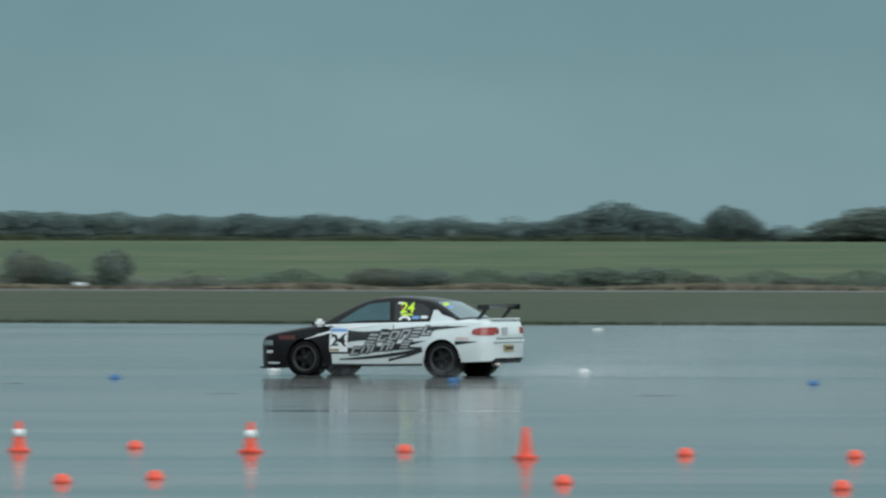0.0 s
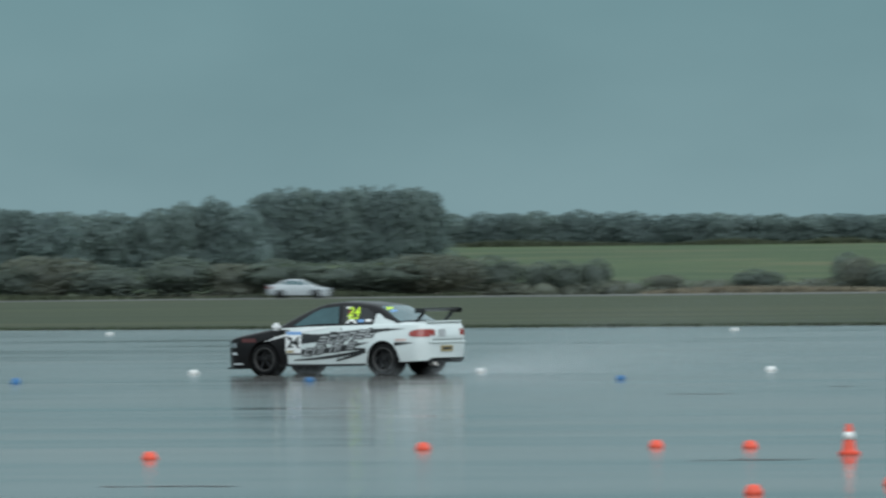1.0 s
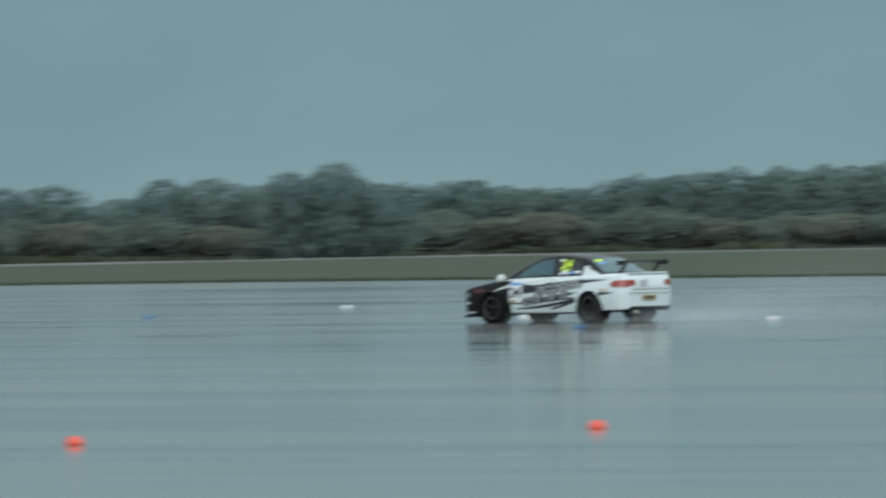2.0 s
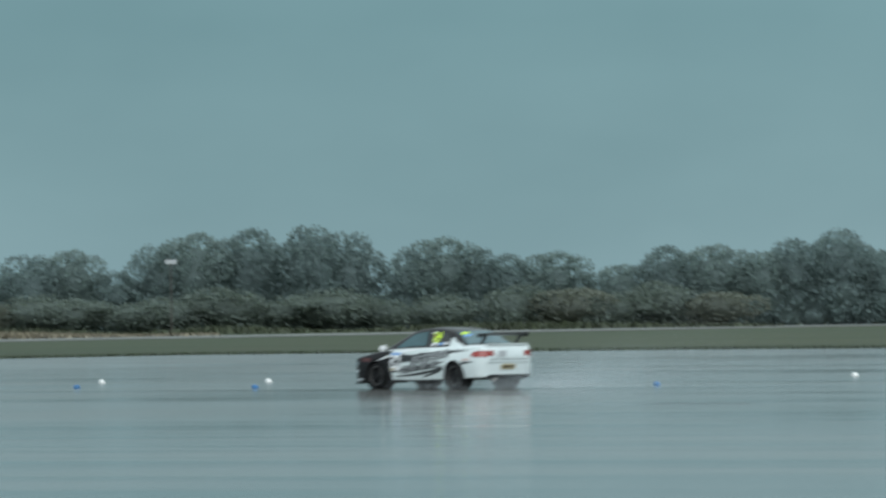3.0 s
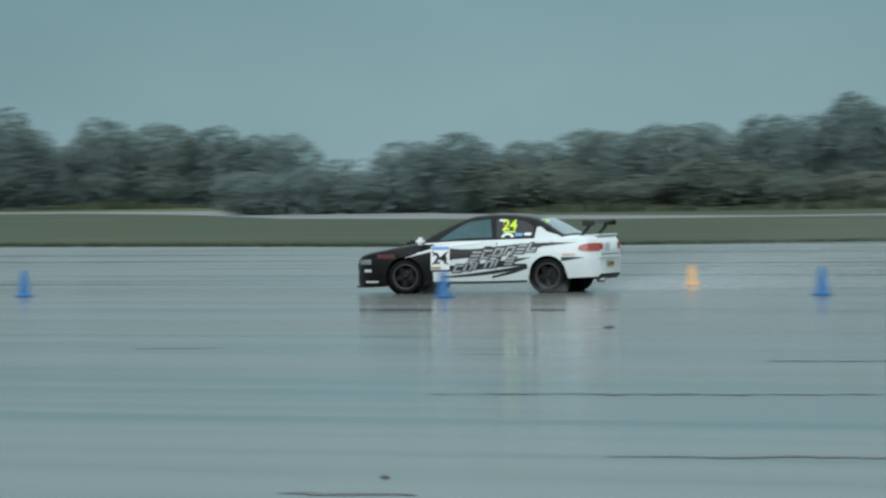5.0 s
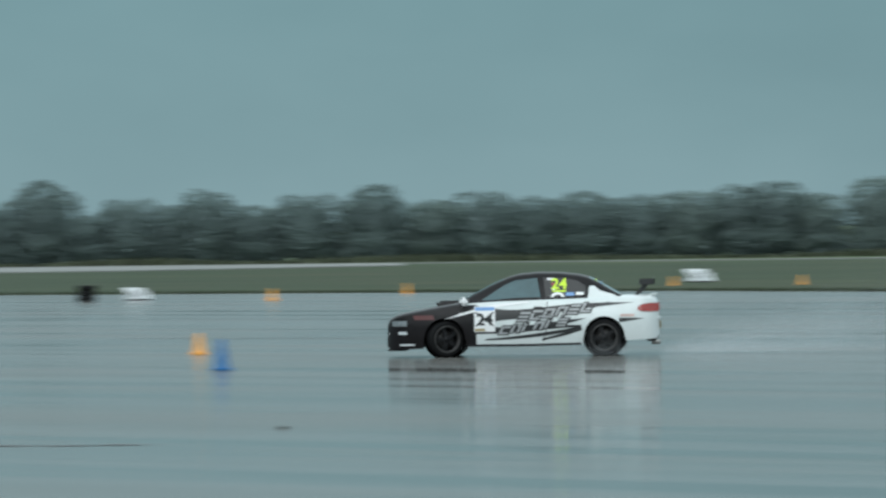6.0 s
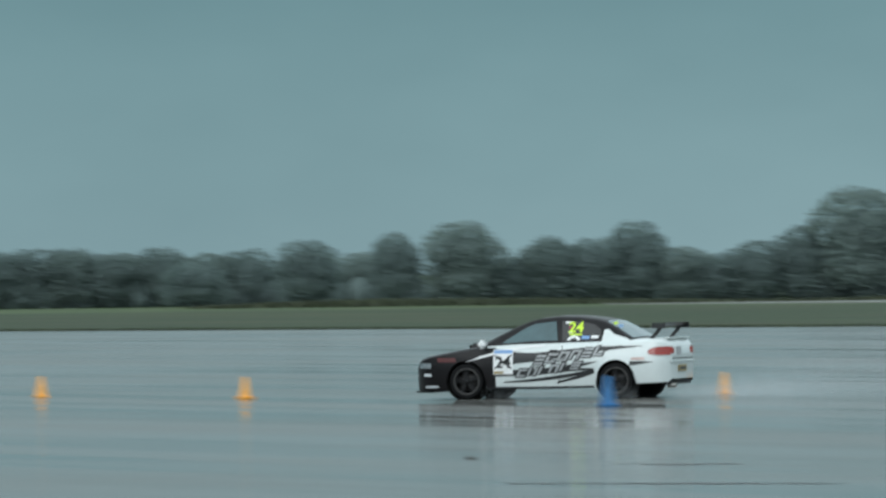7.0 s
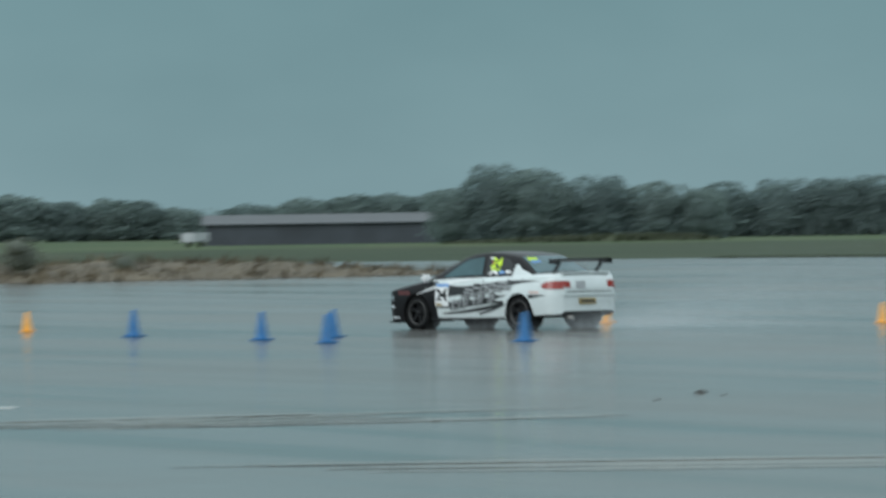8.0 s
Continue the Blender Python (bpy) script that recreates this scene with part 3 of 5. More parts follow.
GROVE_WEST = [
    (-438, 325, 4, 4.2), (-436, 328, 5.4, 4.7), (-434, 331, 5.6, 5.2), (-432, 334, 7, 4.7), (-430, 337, 4.8, 5.2),
    (-428, 339, 4, 4.7), (-426, 342, 5.1, 5.7), (-424, 345, 6.3, 4.7), (-421, 349, 9.6, 8), (-419, 351, 7.6, 4.2),
    (-417, 354, 7.2, 5.2), (-414, 358, 5.8, 5.7), (-411, 361, 6.5, 5.2), (-409, 364, 4.8, 4.2),
]
PARK_TREES = [
    (-496, 308, 5.3, 5.6), (-494, 311, 5.4, 5.6), (-492, 314, 5.5, 5.6), (-490, 317, 5, 5.6), (-488, 321, 5.5, 5.6),
    (-486, 325, 5, 5.6), (-484, 328, 5.1, 5.6), (-479, 337, 4.9, 5.1), (-471, 348, 3.4, 4.1), (-452, 303, 4, 5.2),
    (-447, 311, 5.7, 5.2), (-443, 317, 6.3, 4.2), (-440, 322, 7.2, 6.6), (-436, 328, 5.6, 5.2),
]
PARK_WEST = [
    (-500, 299, 5, 5.6), (-498, 304, 5.3, 5.6), (-495, 309, 5.1, 5.6), (-492, 314, 5.2, 5.6), (-490, 318, 5.1, 5.1),
    (-466, 256, 4.6, 4.2), (-465, 259, 6.6, 4.6), (-463, 262, 6.2, 6), (-462, 264, 4.4, 3.7), (-461, 267, 5.5, 5.1),
    (-459, 271, 5, 4.6), (-457, 274, 4.3, 4.2),
]
HILL_WOOD = [
    (-678, 294, 5.7, 8.6), (-676, 300, 5.7, 8.6), (-674, 305, 4.9, 7.3), (-672, 310, 5.1, 7.3), (-671, 313, 4.9, 7.3),
    (-669, 317, 3.6, 5.3), (-665, 325, 4.1, 7.3), (-663, 331, 4.8, 7.3), (-661, 336, 5.1, 7.3), (-659, 340, 5.2, 7.3),
    (-657, 345, 5.2, 7.3),
]

TREES = [tree_kind(11, 0.02, 9, "leaf"), tree_kind(12, 0.04, 8, "leaf_dark"), tree_kind(13, 0.0, 10, "leaf"),
         tree_kind(14, 0.02, 11, "leaf_dark"), tree_kind(15, 0.06, 7, "leaf_dark")]
FAR_TREES = [tree_kind(17, 0.0, 10, "leaf", 1700, 0.036), tree_kind(18, 0.02, 9, "leaf_dark", 1700, 0.036),
             tree_kind(19, 0.0, 11, "leaf_dark", 1700, 0.036)]
LONE_TREES = [tree_kind(20, 0.24, 11, "leaf_dark", 1500, 0.036), tree_kind(27, 0.30, 8, "leaf", 1300, 0.036)]
OLIVE_TREES = [tree_kind(16, 0.0, 10, "leaf_olive", 1700, 0.036)]
BUSHES = [bush_kind(21, "leaf_olive"), bush_kind(22, "leaf_brown"), bush_kind(23, "leaf_olive")]


def planted(kinds, spots, group, label, category, wide=1.25, seed=1, sink=0.0):
    """Plants a copy of one of the kinds at each spot: x, y, height of its top, spread."""
    rng = random.Random(seed)
    for x, y, top, spread in spots:
        z = terrain(x, y) - sink
        tall = max(1.0, top - z)
        m = Matrix.LocRotScale((x, y, z), Euler((0, 0, rng.uniform(0, 6.28))), (spread * wide, spread * wide, tall))
        tagged(copy_thing(rng.choice(kinds), m), label, category, group)


def denser(spots, seed):
    """Twice as many trees along a row, each narrower."""
    rng = random.Random(seed)
    out = []
    for a, b in zip(spots, spots[1:]):
        out.append((a[0], a[1], a[2], a[3] * 0.72))
        if math.hypot(a[0] - b[0], a[1] - b[1]) < 12:
            out.append(((a[0] + b[0]) / 2, (a[1] + b[1]) / 2 + rng.uniform(1, 3), (a[2] + b[2]) / 2 - rng.uniform(0.0, 0.5), (a[3] + b[3]) * 0.34))
    return out + [spots[-1]]


HEDGE_LINE = [(-146, 404), (-115, 412), (-84, 421), (-58, 428)]
SCRUB_LINE = [(-138, 375), (-152, 369), (-184, 354), (-207, 344), (-232, 334), (-252, 352)]


def along(line, gap, low, high, spread, seed):
    """Spots at about equal gaps along a line, with uneven heights."""
    rng = random.Random(seed)
    out = []
    for (x0, y0), (x1, y1) in zip(line, line[1:]):
        n = max(1, round(math.hypot(x1 - x0, y1 - y0) / gap))
        for i in range(n):
            k = (i + rng.uniform(0.2, 0.8)) / n
            out.append((x0 + (x1 - x0) * k, y0 + (y1 - y0) * k + rng.uniform(-1, 1), rng.uniform(low, high), spread * rng.uniform(0.8, 1.2)))
    return out


def undergrowth(name, spots, tall, count, leaf, label, seed, deep=2.5):
    """A continuous mass of low foliage that runs along a row of trees."""
    rng = np.random.default_rng(seed)
    count = int(count * 3.1)
    p = np.array([(x, y) for x, y, *_ in spots], float)
    i = rng.integers(0, len(p) - 1, count)
    k = rng.random(count)[:, None]
    xy = p[i] * (1 - k) + p[i + 1] * k + rng.normal(scale=deep * 0.45, size=(count, 2))
    ridge = 0.72 + 0.28 * np.sin(xy[:, 0] * 0.9 + 1.3 * np.sin(xy[:, 1] * 0.31))
    z0 = np.array([terrain(x, y) for x, y in xy])
    at = np.column_stack([xy, z0 + tall * ridge * rng.random(count) ** 0.8])
    turn = rng.uniform(0, 2 * math.pi, count)
    nrm = np.column_stack([np.cos(turn) * 0.6, np.sin(turn) * 0.6, np.full(count, 0.35)]) + rng.normal(size=(count, 3)) * 0.5
    u, v = spread_axes(nrm, rng)
    s = (0.155 * rng.uniform(0.6, 1.3, count))[:, None]
    quad = np.stack([at - u * s, at - v * s * 0.7, at + u * s, at + v * s * 0.7], 1).reshape(-1, 3)
    verts, faces = quad.tolist(), np.arange(count * 4).reshape(-1, 4).tolist()
    for (x0, y0), (x1, y1) in zip(p, p[1:]):
        n = max(1, round(math.hypot(x1 - x0, y1 - y0) / 1.7))
        for j in range(n):
            x, y = x0 + (x1 - x0) * j / n + rng.normal() * 0.4, y0 + (y1 - y0) * j / n + rng.normal() * 0.4
            h = tall * rng.uniform(0.38, 0.52)
            add_lump(verts, faces, (x, y, terrain(x, y) + h * 0.55), (1.0, 1.0, max(h * 0.75, 0.61)), j)
    ob = new(name, mesh_of(name, verts, faces, M[leaf], True))
    tagged(ob, label, "undergrowth", kind="stuff")


def plant_all():
    undergrowth("undergrowth", FAR_WOOD_WEST + FAR_WOOD, 3.2, 9000, "leaf_dark", "dark undergrowth below the far wood", 51, 4)
    undergrowth("undergrowth", [(-14, 441), (4, 441), (20, 440), (48, 438)], 1.5, 2600, "leaf_hedge", "low olive hedge at the pasture's foot", 59, 4)
    undergrowth("undergrowth", [(-58, 431), (-36, 436), (-14, 441)], 1.0, 1700, "leaf_brown", "thin brown scrub along the pasture's foot", 60, 3)
    undergrowth("undergrowth", [(38, 760), (48, 759), (64, 757)], 2.0, 1200, "leaf_dark", "low dark hedge beside the far wood", 61, 3)
    undergrowth("undergrowth", MID_WOOD + PLANTATION, 4.5, 5000, "leaf_dark", "dark undergrowth below the plantation", 52, 4)
    undergrowth("undergrowth", SLOPE_WOOD, 4.6, 6500, "leaf", "grey-green undergrowth on the wooded slope", 53, 4)
    undergrowth("undergrowth", THICKET_END[::-1] + THICKET_WEST + THICKET[:-3], 3.4, 13000, "leaf_dark", "dark undergrowth inside the thicket", 54, 3)
    undergrowth("undergrowth", GROVE_WEST + GROVE_MID + GROVE, 3.9, 13000, "leaf_dark", "dark undergrowth below the grove's trees", 55, 3)
    undergrowth("undergrowth", PARK_TREES[:9] + PARK_WEST[:5], 3.9, 6000, "leaf_dark", "dark undergrowth below the parkland trees", 56, 3)
    undergrowth("undergrowth", PARK_WEST[5:], 3.6, 2500, "leaf_dark", "dark undergrowth beside the parkland", 57, 3)
    undergrowth("undergrowth", HILL_WOOD, 3.6, 5000, "leaf", "hazy undergrowth of the far wood", 58, 4)
    planted(FAR_TREES, denser(FAR_WOOD, 1) + denser(FAR_WOOD_WEST, 2), "far wood", "distant dark green broadleaf tree on the pasture's edge", "tree", 1.5, 1)
    planted(OLIVE_TREES, [(x * 755 / y, 755, 1.88 + (top - 1.88) * 755 / y, wide * 755 / y) for x, y, top, wide in EAST_TREES], "field trees", "rounded olive-green tree beyond the pasture", "tree", 1.4, 2)
    planted(FAR_TREES, PLANTATION, "plantation", "tall dark tree in a dense plantation block", "tree", 2.0, 3)
    planted(FAR_TREES, denser(MID_WOOD, 3), "mid wood", "dark green tree in the wood behind the hedge", "tree", 1.5, 4)
    planted(FAR_TREES, denser(SLOPE_WOOD, 4), "slope wood", "grey-green broadleaf tree on the wooded slope", "tree", 1.5, 5)
    planted(BUSHES[:2], along(HEDGE_LINE, 4.0, 2.6, 3.8, 6.4, 41), "hedge", "brown and olive hedge bush beside the track", "bush", 1.3, 6)
    planted(BUSHES[:2], FIELD_BUSHES, "field bushes", "dark scrubby bush at the pasture's foot", "bush", 1.1, 7)
    planted(TREES, THICKET[:-3] + THICKET_WEST + THICKET_END, "thicket", "dark rounded tree in the thicket past the track", "tree", 1.35, 8)
    planted(BUSHES, along(SCRUB_LINE, 3.6, 2.4, 3.5, 5.2, 42), "thicket scrub", "dense dull green scrub under the thicket's trees", "bush", 1.3, 9)
    planted(TREES, GROVE + GROVE_MID + GROVE_WEST, "grove", "dark broad-crowned tree in the grove past the track", "tree", 1.35, 10)
    planted(TREES, PARK_TREES + PARK_WEST, "park trees", "hazy dark parkland tree beyond the grass", "tree", 1.3, 11)
    planted(FAR_TREES, denser(HILL_WOOD, 5), "hill wood", "hazy grey-green tree of the far wood", "tree", 1.5, 12)
    planted(LONE_TREES, [(34.2, 752, 8.3, 3.2), (35.6, 751, 9.2, 3.6), (37.4, 752, 8.7, 3.0), (38.9, 753, 7.6, 2.8)], "far wood", "spreading tree standing out above the far wood", "tree", 1.2, 13)
    for k in LONE_TREES + TREES + FAR_TREES + OLIVE_TREES + BUSHES:
        for o in (*k.children_recursive, k):
            bpy.data.objects.remove(o)


plant_all()


# ---------------------------------------------------------------- cones and markers
def cone_thing(name, colour, tall, sleeve=False):
    ob = new(name)
    w = tall * (0.29 if colour == "orange" else 0.31)
    part("base", box("base", (w * 2, w * 2, 0.035), M[colour], 0.008, (0, 0, 0.0175)), ob)
    prof = [(w * 0.84, 0.03), (w * 0.78, 0.05), (w * 0.72, 0.08), (tall * 0.088, tall * 0.96), (tall * 0.075, tall), (0.022, tall), (0.02, tall - 0.03)]
    part("body", lathe("body", prof, M[colour]), ob)
    if sleeve:
        r = lambda h: w * 0.72 + (tall * 0.088 - w * 0.72) * (h - 0.08) / (tall * 0.96 - 0.08)
        a, b = tall * 0.5, tall * 0.74
        part("sleeve", lathe("sleeve", [(r(a) + 0.001, a), (r(a) + 0.006, a), (r(b) + 0.006, b), (r(b) + 0.001, b)], M["cone_white"]), ob,
             "white reflective sleeve")
    return ob


def marker_thing(name, colour):
    """Low saucer marker with a hole in its top."""
    prof = [(0.078, 0.0), (0.083, 0.01), (0.072, 0.036), (0.055, 0.066), (0.033, 0.080), (0.024, 0.078), (0.022, 0.064)]
    return new(name, lathe(name, prof, M[colour], 20))


def set_out(ob, spots, label, category, group, seed=3):
    rng = random.Random(seed)
    for x, y in spots:
        c = copy_thing(ob, pose(x, y, 0, 0, 0, rng.uniform(0, 90)))
        tagged(c, label, category, group)
    for o in (*ob.children_recursive, ob):
        bpy.data.objects.remove(o)


SLEEVE_CONES = [(-4.21, 59.50), (-1.90, 59.26)]
PLAIN_CONES = [(0.80, 57.59)]
ORANGE_MARKERS = [(-3.12, 60.76), (-0.38, 59.66), (2.38, 58.68), (4.00, 58.08), (-3.25, 51.15), (-2.50, 52.04), (1.03, 51.11), (3.33, 49.93), (-6.43, 62.37), (-5.41, 61.97), (-4.29, 49.41), (-11.26, 59.41), (-8.85, 62.05), (-13.90, 56.45), (-6.69, 45.97), (-16.20, 53.14), (-9.09, 42.84), (-22.15, 45.02), (-20.03, 49.69)]
BLUE_MARKERS = [(-5.31, 97.02), (0.17, 94.84), (5.76, 93.01), (-10.93, 100.28), (-16.31, 100.73), (-21.44, 100.83), (-32.33, 104.99), (-21.78, 102.48), (-47.86, 123.28), (-57.34, 122.79), (-62.62, 124.40), (-69.33, 120.91), (-65.22, 121.37)]
WHITE_MARKERS = [(-2.96, 104.73), (2.42, 102.77), (-14.43, 108.78), (-19.87, 109.31), (-30.59, 112.10), (-37.25, 117.26), (-9.05, 108.09), (4.34, 167.65), (-15.87, 176.90), (-35.38, 180.34), (-66.16, 132.81), (-61.48, 132.45), (-57.32, 134.45), (-47.54, 135.48), (-70.47, 132.51)]
AMBER_CONES = [(-72.06, 127.37), (-80.02, 126.79), (-98.91, 111.39), (-103.1, 102.8), (-113.57, 95.93), (-108.66, 97.02), (-118.88, 93.30), (-123.95, 84.26)]
BLUE_CONES = [(-72.46, 119.28), (-78.70, 117.65), (-88.15, 118.28), (-89.27, 103.30), (-97.39, 96.47), (-106.37, 85.54), (-111.96, 83.59), (-108.73, 83.28), (-117.14, 83.51), (-112.76, 85.21)]
EDGE_CONES = [(-164.09, 172.23), (-173.92, 187.41), (-166.76, 186.44), (-180.59, 207.59), (-174.83, 208.49), (-166.97, 174.81)]

set_out(cone_thing("traffic_cone", "orange", 0.31, True), SLEEVE_CONES, "orange traffic cone with a white sleeve", "traffic cone", "sleeved cones")
set_out(cone_thing("traffic_cone", "orange", 0.31), PLAIN_CONES, "plain orange traffic cone", "traffic cone", "sleeved cones")
set_out(cone_thing("traffic_cone", "amber", 0.36), AMBER_CONES, "amber-yellow traffic cone on wet asphalt", "traffic cone", "amber cones")
set_out(cone_thing("traffic_cone", "blue", 0.46), BLUE_CONES, "blue traffic cone on wet asphalt", "traffic cone", "blue cones")
set_out(cone_thing("traffic_cone", "amber", 0.36), EDGE_CONES, "amber cone at the apron's far edge", "traffic cone", "edge cones")
set_out(marker_thing("marker_disc", "orange"), ORANGE_MARKERS, "low orange marker disc on wet asphalt", "marker", "orange markers")
set_out(marker_thing("marker_disc", "blue"), BLUE_MARKERS, "low blue marker disc on wet asphalt", "marker", "blue markers")
set_out(marker_thing("marker_disc", "cone_white"), WHITE_MARKERS, "low white marker disc on wet asphalt", "marker", "white markers")


# ---------------------------------------------------------------- cars
ARCH, WHEEL_R, AXLE = 0.325, 0.288, 1.26


def half_width(x):
    w = 0.845
    if x > 1.30:
        w -= 0.10 * ((x - 1.30) / 0.88) ** 2
    if x > 1.84:
        w -= 0.20 * ((x - 1.84) / 0.34) ** 2.6
    if x < -1.4:
        w -= 0.06 * ((-1.4 - x) / 0.72) ** 2
    if x < -1.82:
        w -= 0.20 * ((-1.82 - x) / 0.30) ** 2.8
    return w


def side_y(x, z):
    flare = 0.02 * math.exp(-((abs(x) - AXLE) / 0.33) ** 2) * math.exp(-((z - 0.45) / 0.25) ** 2)
    return half_width(x) * lerp(z, [(0.1, 0.93), (0.2, 0.955), (0.34, 0.985), (0.52, 1.0), (0.68, 0.985), (0.82, 0.945), (0.95, 0.89)]) + flare


TOP = [(-2.12, 0.70), (-2.10, 0.86), (-2.05, 0.935), (-1.98, 0.965), (-1.5, 0.955), (-0.8, 0.93), (0.4, 0.90), (0.98, 0.875), (1.5, 0.79),
       (1.9, 0.715), (2.05, 0.675), (2.13, 0.63), (2.18, 0.54)]
SHOULDER = [(-2.12, 0.66), (-2.10, 0.80), (-2.05, 0.87), (-1.98, 0.90), (-1.5, 0.90), (-0.8, 0.885), (0.4, 0.855), (0.98, 0.82), (1.5, 0.735),
            (1.9, 0.665), (2.05, 0.625), (2.13, 0.58), (2.18, 0.49)]
BOTTOM = [(-2.12, 0.31), (-2.08, 0.26), (-1.6, 0.24), (-0.9, 0.175), (0.9, 0.165), (1.6, 0.145), (2.1, 0.125), (2.18, 0.165)]


def section(x):
    lo = lerp(x, BOTTOM)
    for a in (AXLE, -AXLE):
        if abs(x - a) < ARCH:
            lo = max(lo, WHEEL_R + 0.01 + math.sqrt(ARCH * ARCH - (x - a) ** 2))
    sh, top = lerp(x, SHOULDER), lerp(x, TOP)
    lo = min(lo, sh - 0.05)
    pts = [(side_y(x, lo + (sh - lo) * k / 8), lo + (sh - lo) * k / 8) for k in range(9)]
    ys = pts[-1][0]
    pts += [(ys * 0.965, sh + (top - sh) * 0.45), (ys * 0.88, sh + (top - sh) * 0.72), (ys * 0.55, sh + (top - sh) * 0.93), (0.0, top)]
    return pts


def shell_parts(car, paint, rear_paint):
    """Body panels cut from one continuous surface."""
    xs = sorted(set([round(-2.12 + 0.04 * i, 3) for i in range(108)] + [2.18, 2.16, 2.13, -2.10, -2.05,
                     AXLE - ARCH, AXLE + ARCH, -AXLE - ARCH, -AXLE + ARCH]))
    rows = []
    for x in xs:
        half = section(x)
        rows.append([(x, -y, z) for y, z in half] + [(x, y, z) for y, z in half[-2::-1]])
    n = len(rows[0])
    groups = collections.defaultdict(list)
    for i in range(len(xs) - 1):
        xm = (xs[i] + xs[i + 1]) / 2
        for k in range(n - 1):
            lvl = min(k, n - 2 - k)
            zm = sum(rows[a][b][2] for a in (i, i + 1) for b in (k, k + 1)) / 4
            side = "left" if k >= n // 2 else "right"
            if lvl >= 8:
                g = "bonnet" if xm > 0.95 else "boot_lid" if xm < -1.45 else "body"
            elif xm > 1.66 and zm < 0.52:
                g = "front_bumper"
            elif xm < -1.66 and zm < 0.60:
                g = "rear_bumper"
            elif -0.36 < xm < 0.78:
                g = "door_" + side
            elif xm >= 0.78:
                g = "wing_" + side
            else:
                g = "body"
            groups[g].append((i, k))
    caps = {"front_bumper": len(xs) - 1, "rear_bumper": 0}
    dark = ("bonnet", "front_bumper", "wing_left", "wing_right")
    labels = {"bonnet": "black bonnet", "front_bumper": "black front bumper", "boot_lid": "white boot lid"} if paint != rear_paint else {}
    for g, cells in groups.items():
        index, v, f = {}, [], []

        def vid(i, k):
            if (i, k) not in index:
                index[(i, k)] = len(v)
                v.append(rows[i][k])
            return index[(i, k)]

        for i, k in cells:
            f.append((vid(i, k), vid(i, k + 1), vid(i + 1, k + 1), vid(i + 1, k)))
        if g in caps:
            f.append([vid(caps[g], k) for k in range(n)])
        bm = bmesh.new()
        bv = [bm.verts.new(p) for p in v]
        for q in f:
            try:
                bm.faces.new([bv[j] for j in q])
            except ValueError:
                pass
        bmesh.ops.recalc_face_normals(bm, faces=bm.faces)
        name = g.split("_left")[0].split("_right")[0]
        me = from_bm(name, bm, M[paint if g in dark else rear_paint])
        part(name, me, car, labels.get(g, ""))


def glass_y(z):
    return 0.745 - (z - 0.88) / 0.42 * 0.19


ROOF = [(1.02, 0.865), (0.80, 0.985), (0.50, 1.135), (0.28, 1.235), (0.10, 1.285), (-0.2, 1.312), (-0.55, 1.305), (-0.85, 1.27),
        (-1.0, 1.235), (-1.2, 1.13), (-1.4, 1.01), (-1.56, 0.925)]


def roof_z(x):
    return float(np.interp(x, [p[0] for p in ROOF[::-1]], [p[1] for p in ROOF[::-1]]))


def cabin(car, paint):
    """Roof shell with pillars; glazing is laid into it as panels of its own."""
    xs = np.linspace(-1.56, 1.02, 48)
    rows = []
    for x in xs:
        z = roof_z(x)
        b = 0.84
        e = glass_y(z)
        half = [(glass_y(b) + 0.01, b), (glass_y((b + z) / 2), (b + z) / 2), (e, z - 0.03), (e - 0.04, z), (e * 0.5, z + 0.018), (0, z + 0.024)]
        rows.append([(x, -y, q) for y, q in half] + [(x, y, q) for y, q in half[-2::-1]])
    v = [p for r in rows for p in r]
    n = len(rows[0])
    f = [(i * n + k, i * n + k + 1, (i + 1) * n + k + 1, (i + 1) * n + k) for i, k in product(range(len(xs) - 1), range(n - 1))]
    part("roof", mesh_of("roof", v, f, M[paint], True), car)
    # windscreen and rear window: bowed panels on the sloping ends
    for name, x0, x1, d in (("windscreen", 0.94, 0.34, 0.006), ("rear_window", -1.50, -1.02, 0.006)):
        v, f, nu, nv = [], [], 9, 13
        for i in range(nu):
            x = x0 + (x1 - x0) * i / (nu - 1)
            z = roof_z(x)
            e = glass_y(z) - 0.09
            for k in range(nv):
                u = -1 + 2 * k / (nv - 1)
                y = e * u
                lift = np.interp(abs(y), [0, glass_y(z) * 0.5, glass_y(z) - 0.04], [0.024, 0.018, 0.0])
                v.append((x + (d if x0 > 0 else -d), y, z + lift + d))
        f = [(i * nv + k, i * nv + k + 1, (i + 1) * nv + k + 1, (i + 1) * nv + k) for i, k in product(range(nu - 1), range(nv - 1))]
        me = mesh_of(name, v, f, M["glass"], True)
        part(name, me, car)
    for s in (1, -1):
        side_panel(car, "side_window", [(0.68, 0.895), (0.31, 1.135), (0.15, 1.205), (-0.20, 1.240), (-0.26, 0.925)], s, M["glass"], 0.006)
        side_panel(car, "quarter_window", [(-0.34, 0.93), (-0.30, 1.245), (-0.62, 1.235), (-0.84, 1.19), (-0.97, 1.10), (-0.98, 0.985), (-0.88, 0.945)],
                   s, M["glass"] if paint != "black" else M["decal_black"], 0.006)


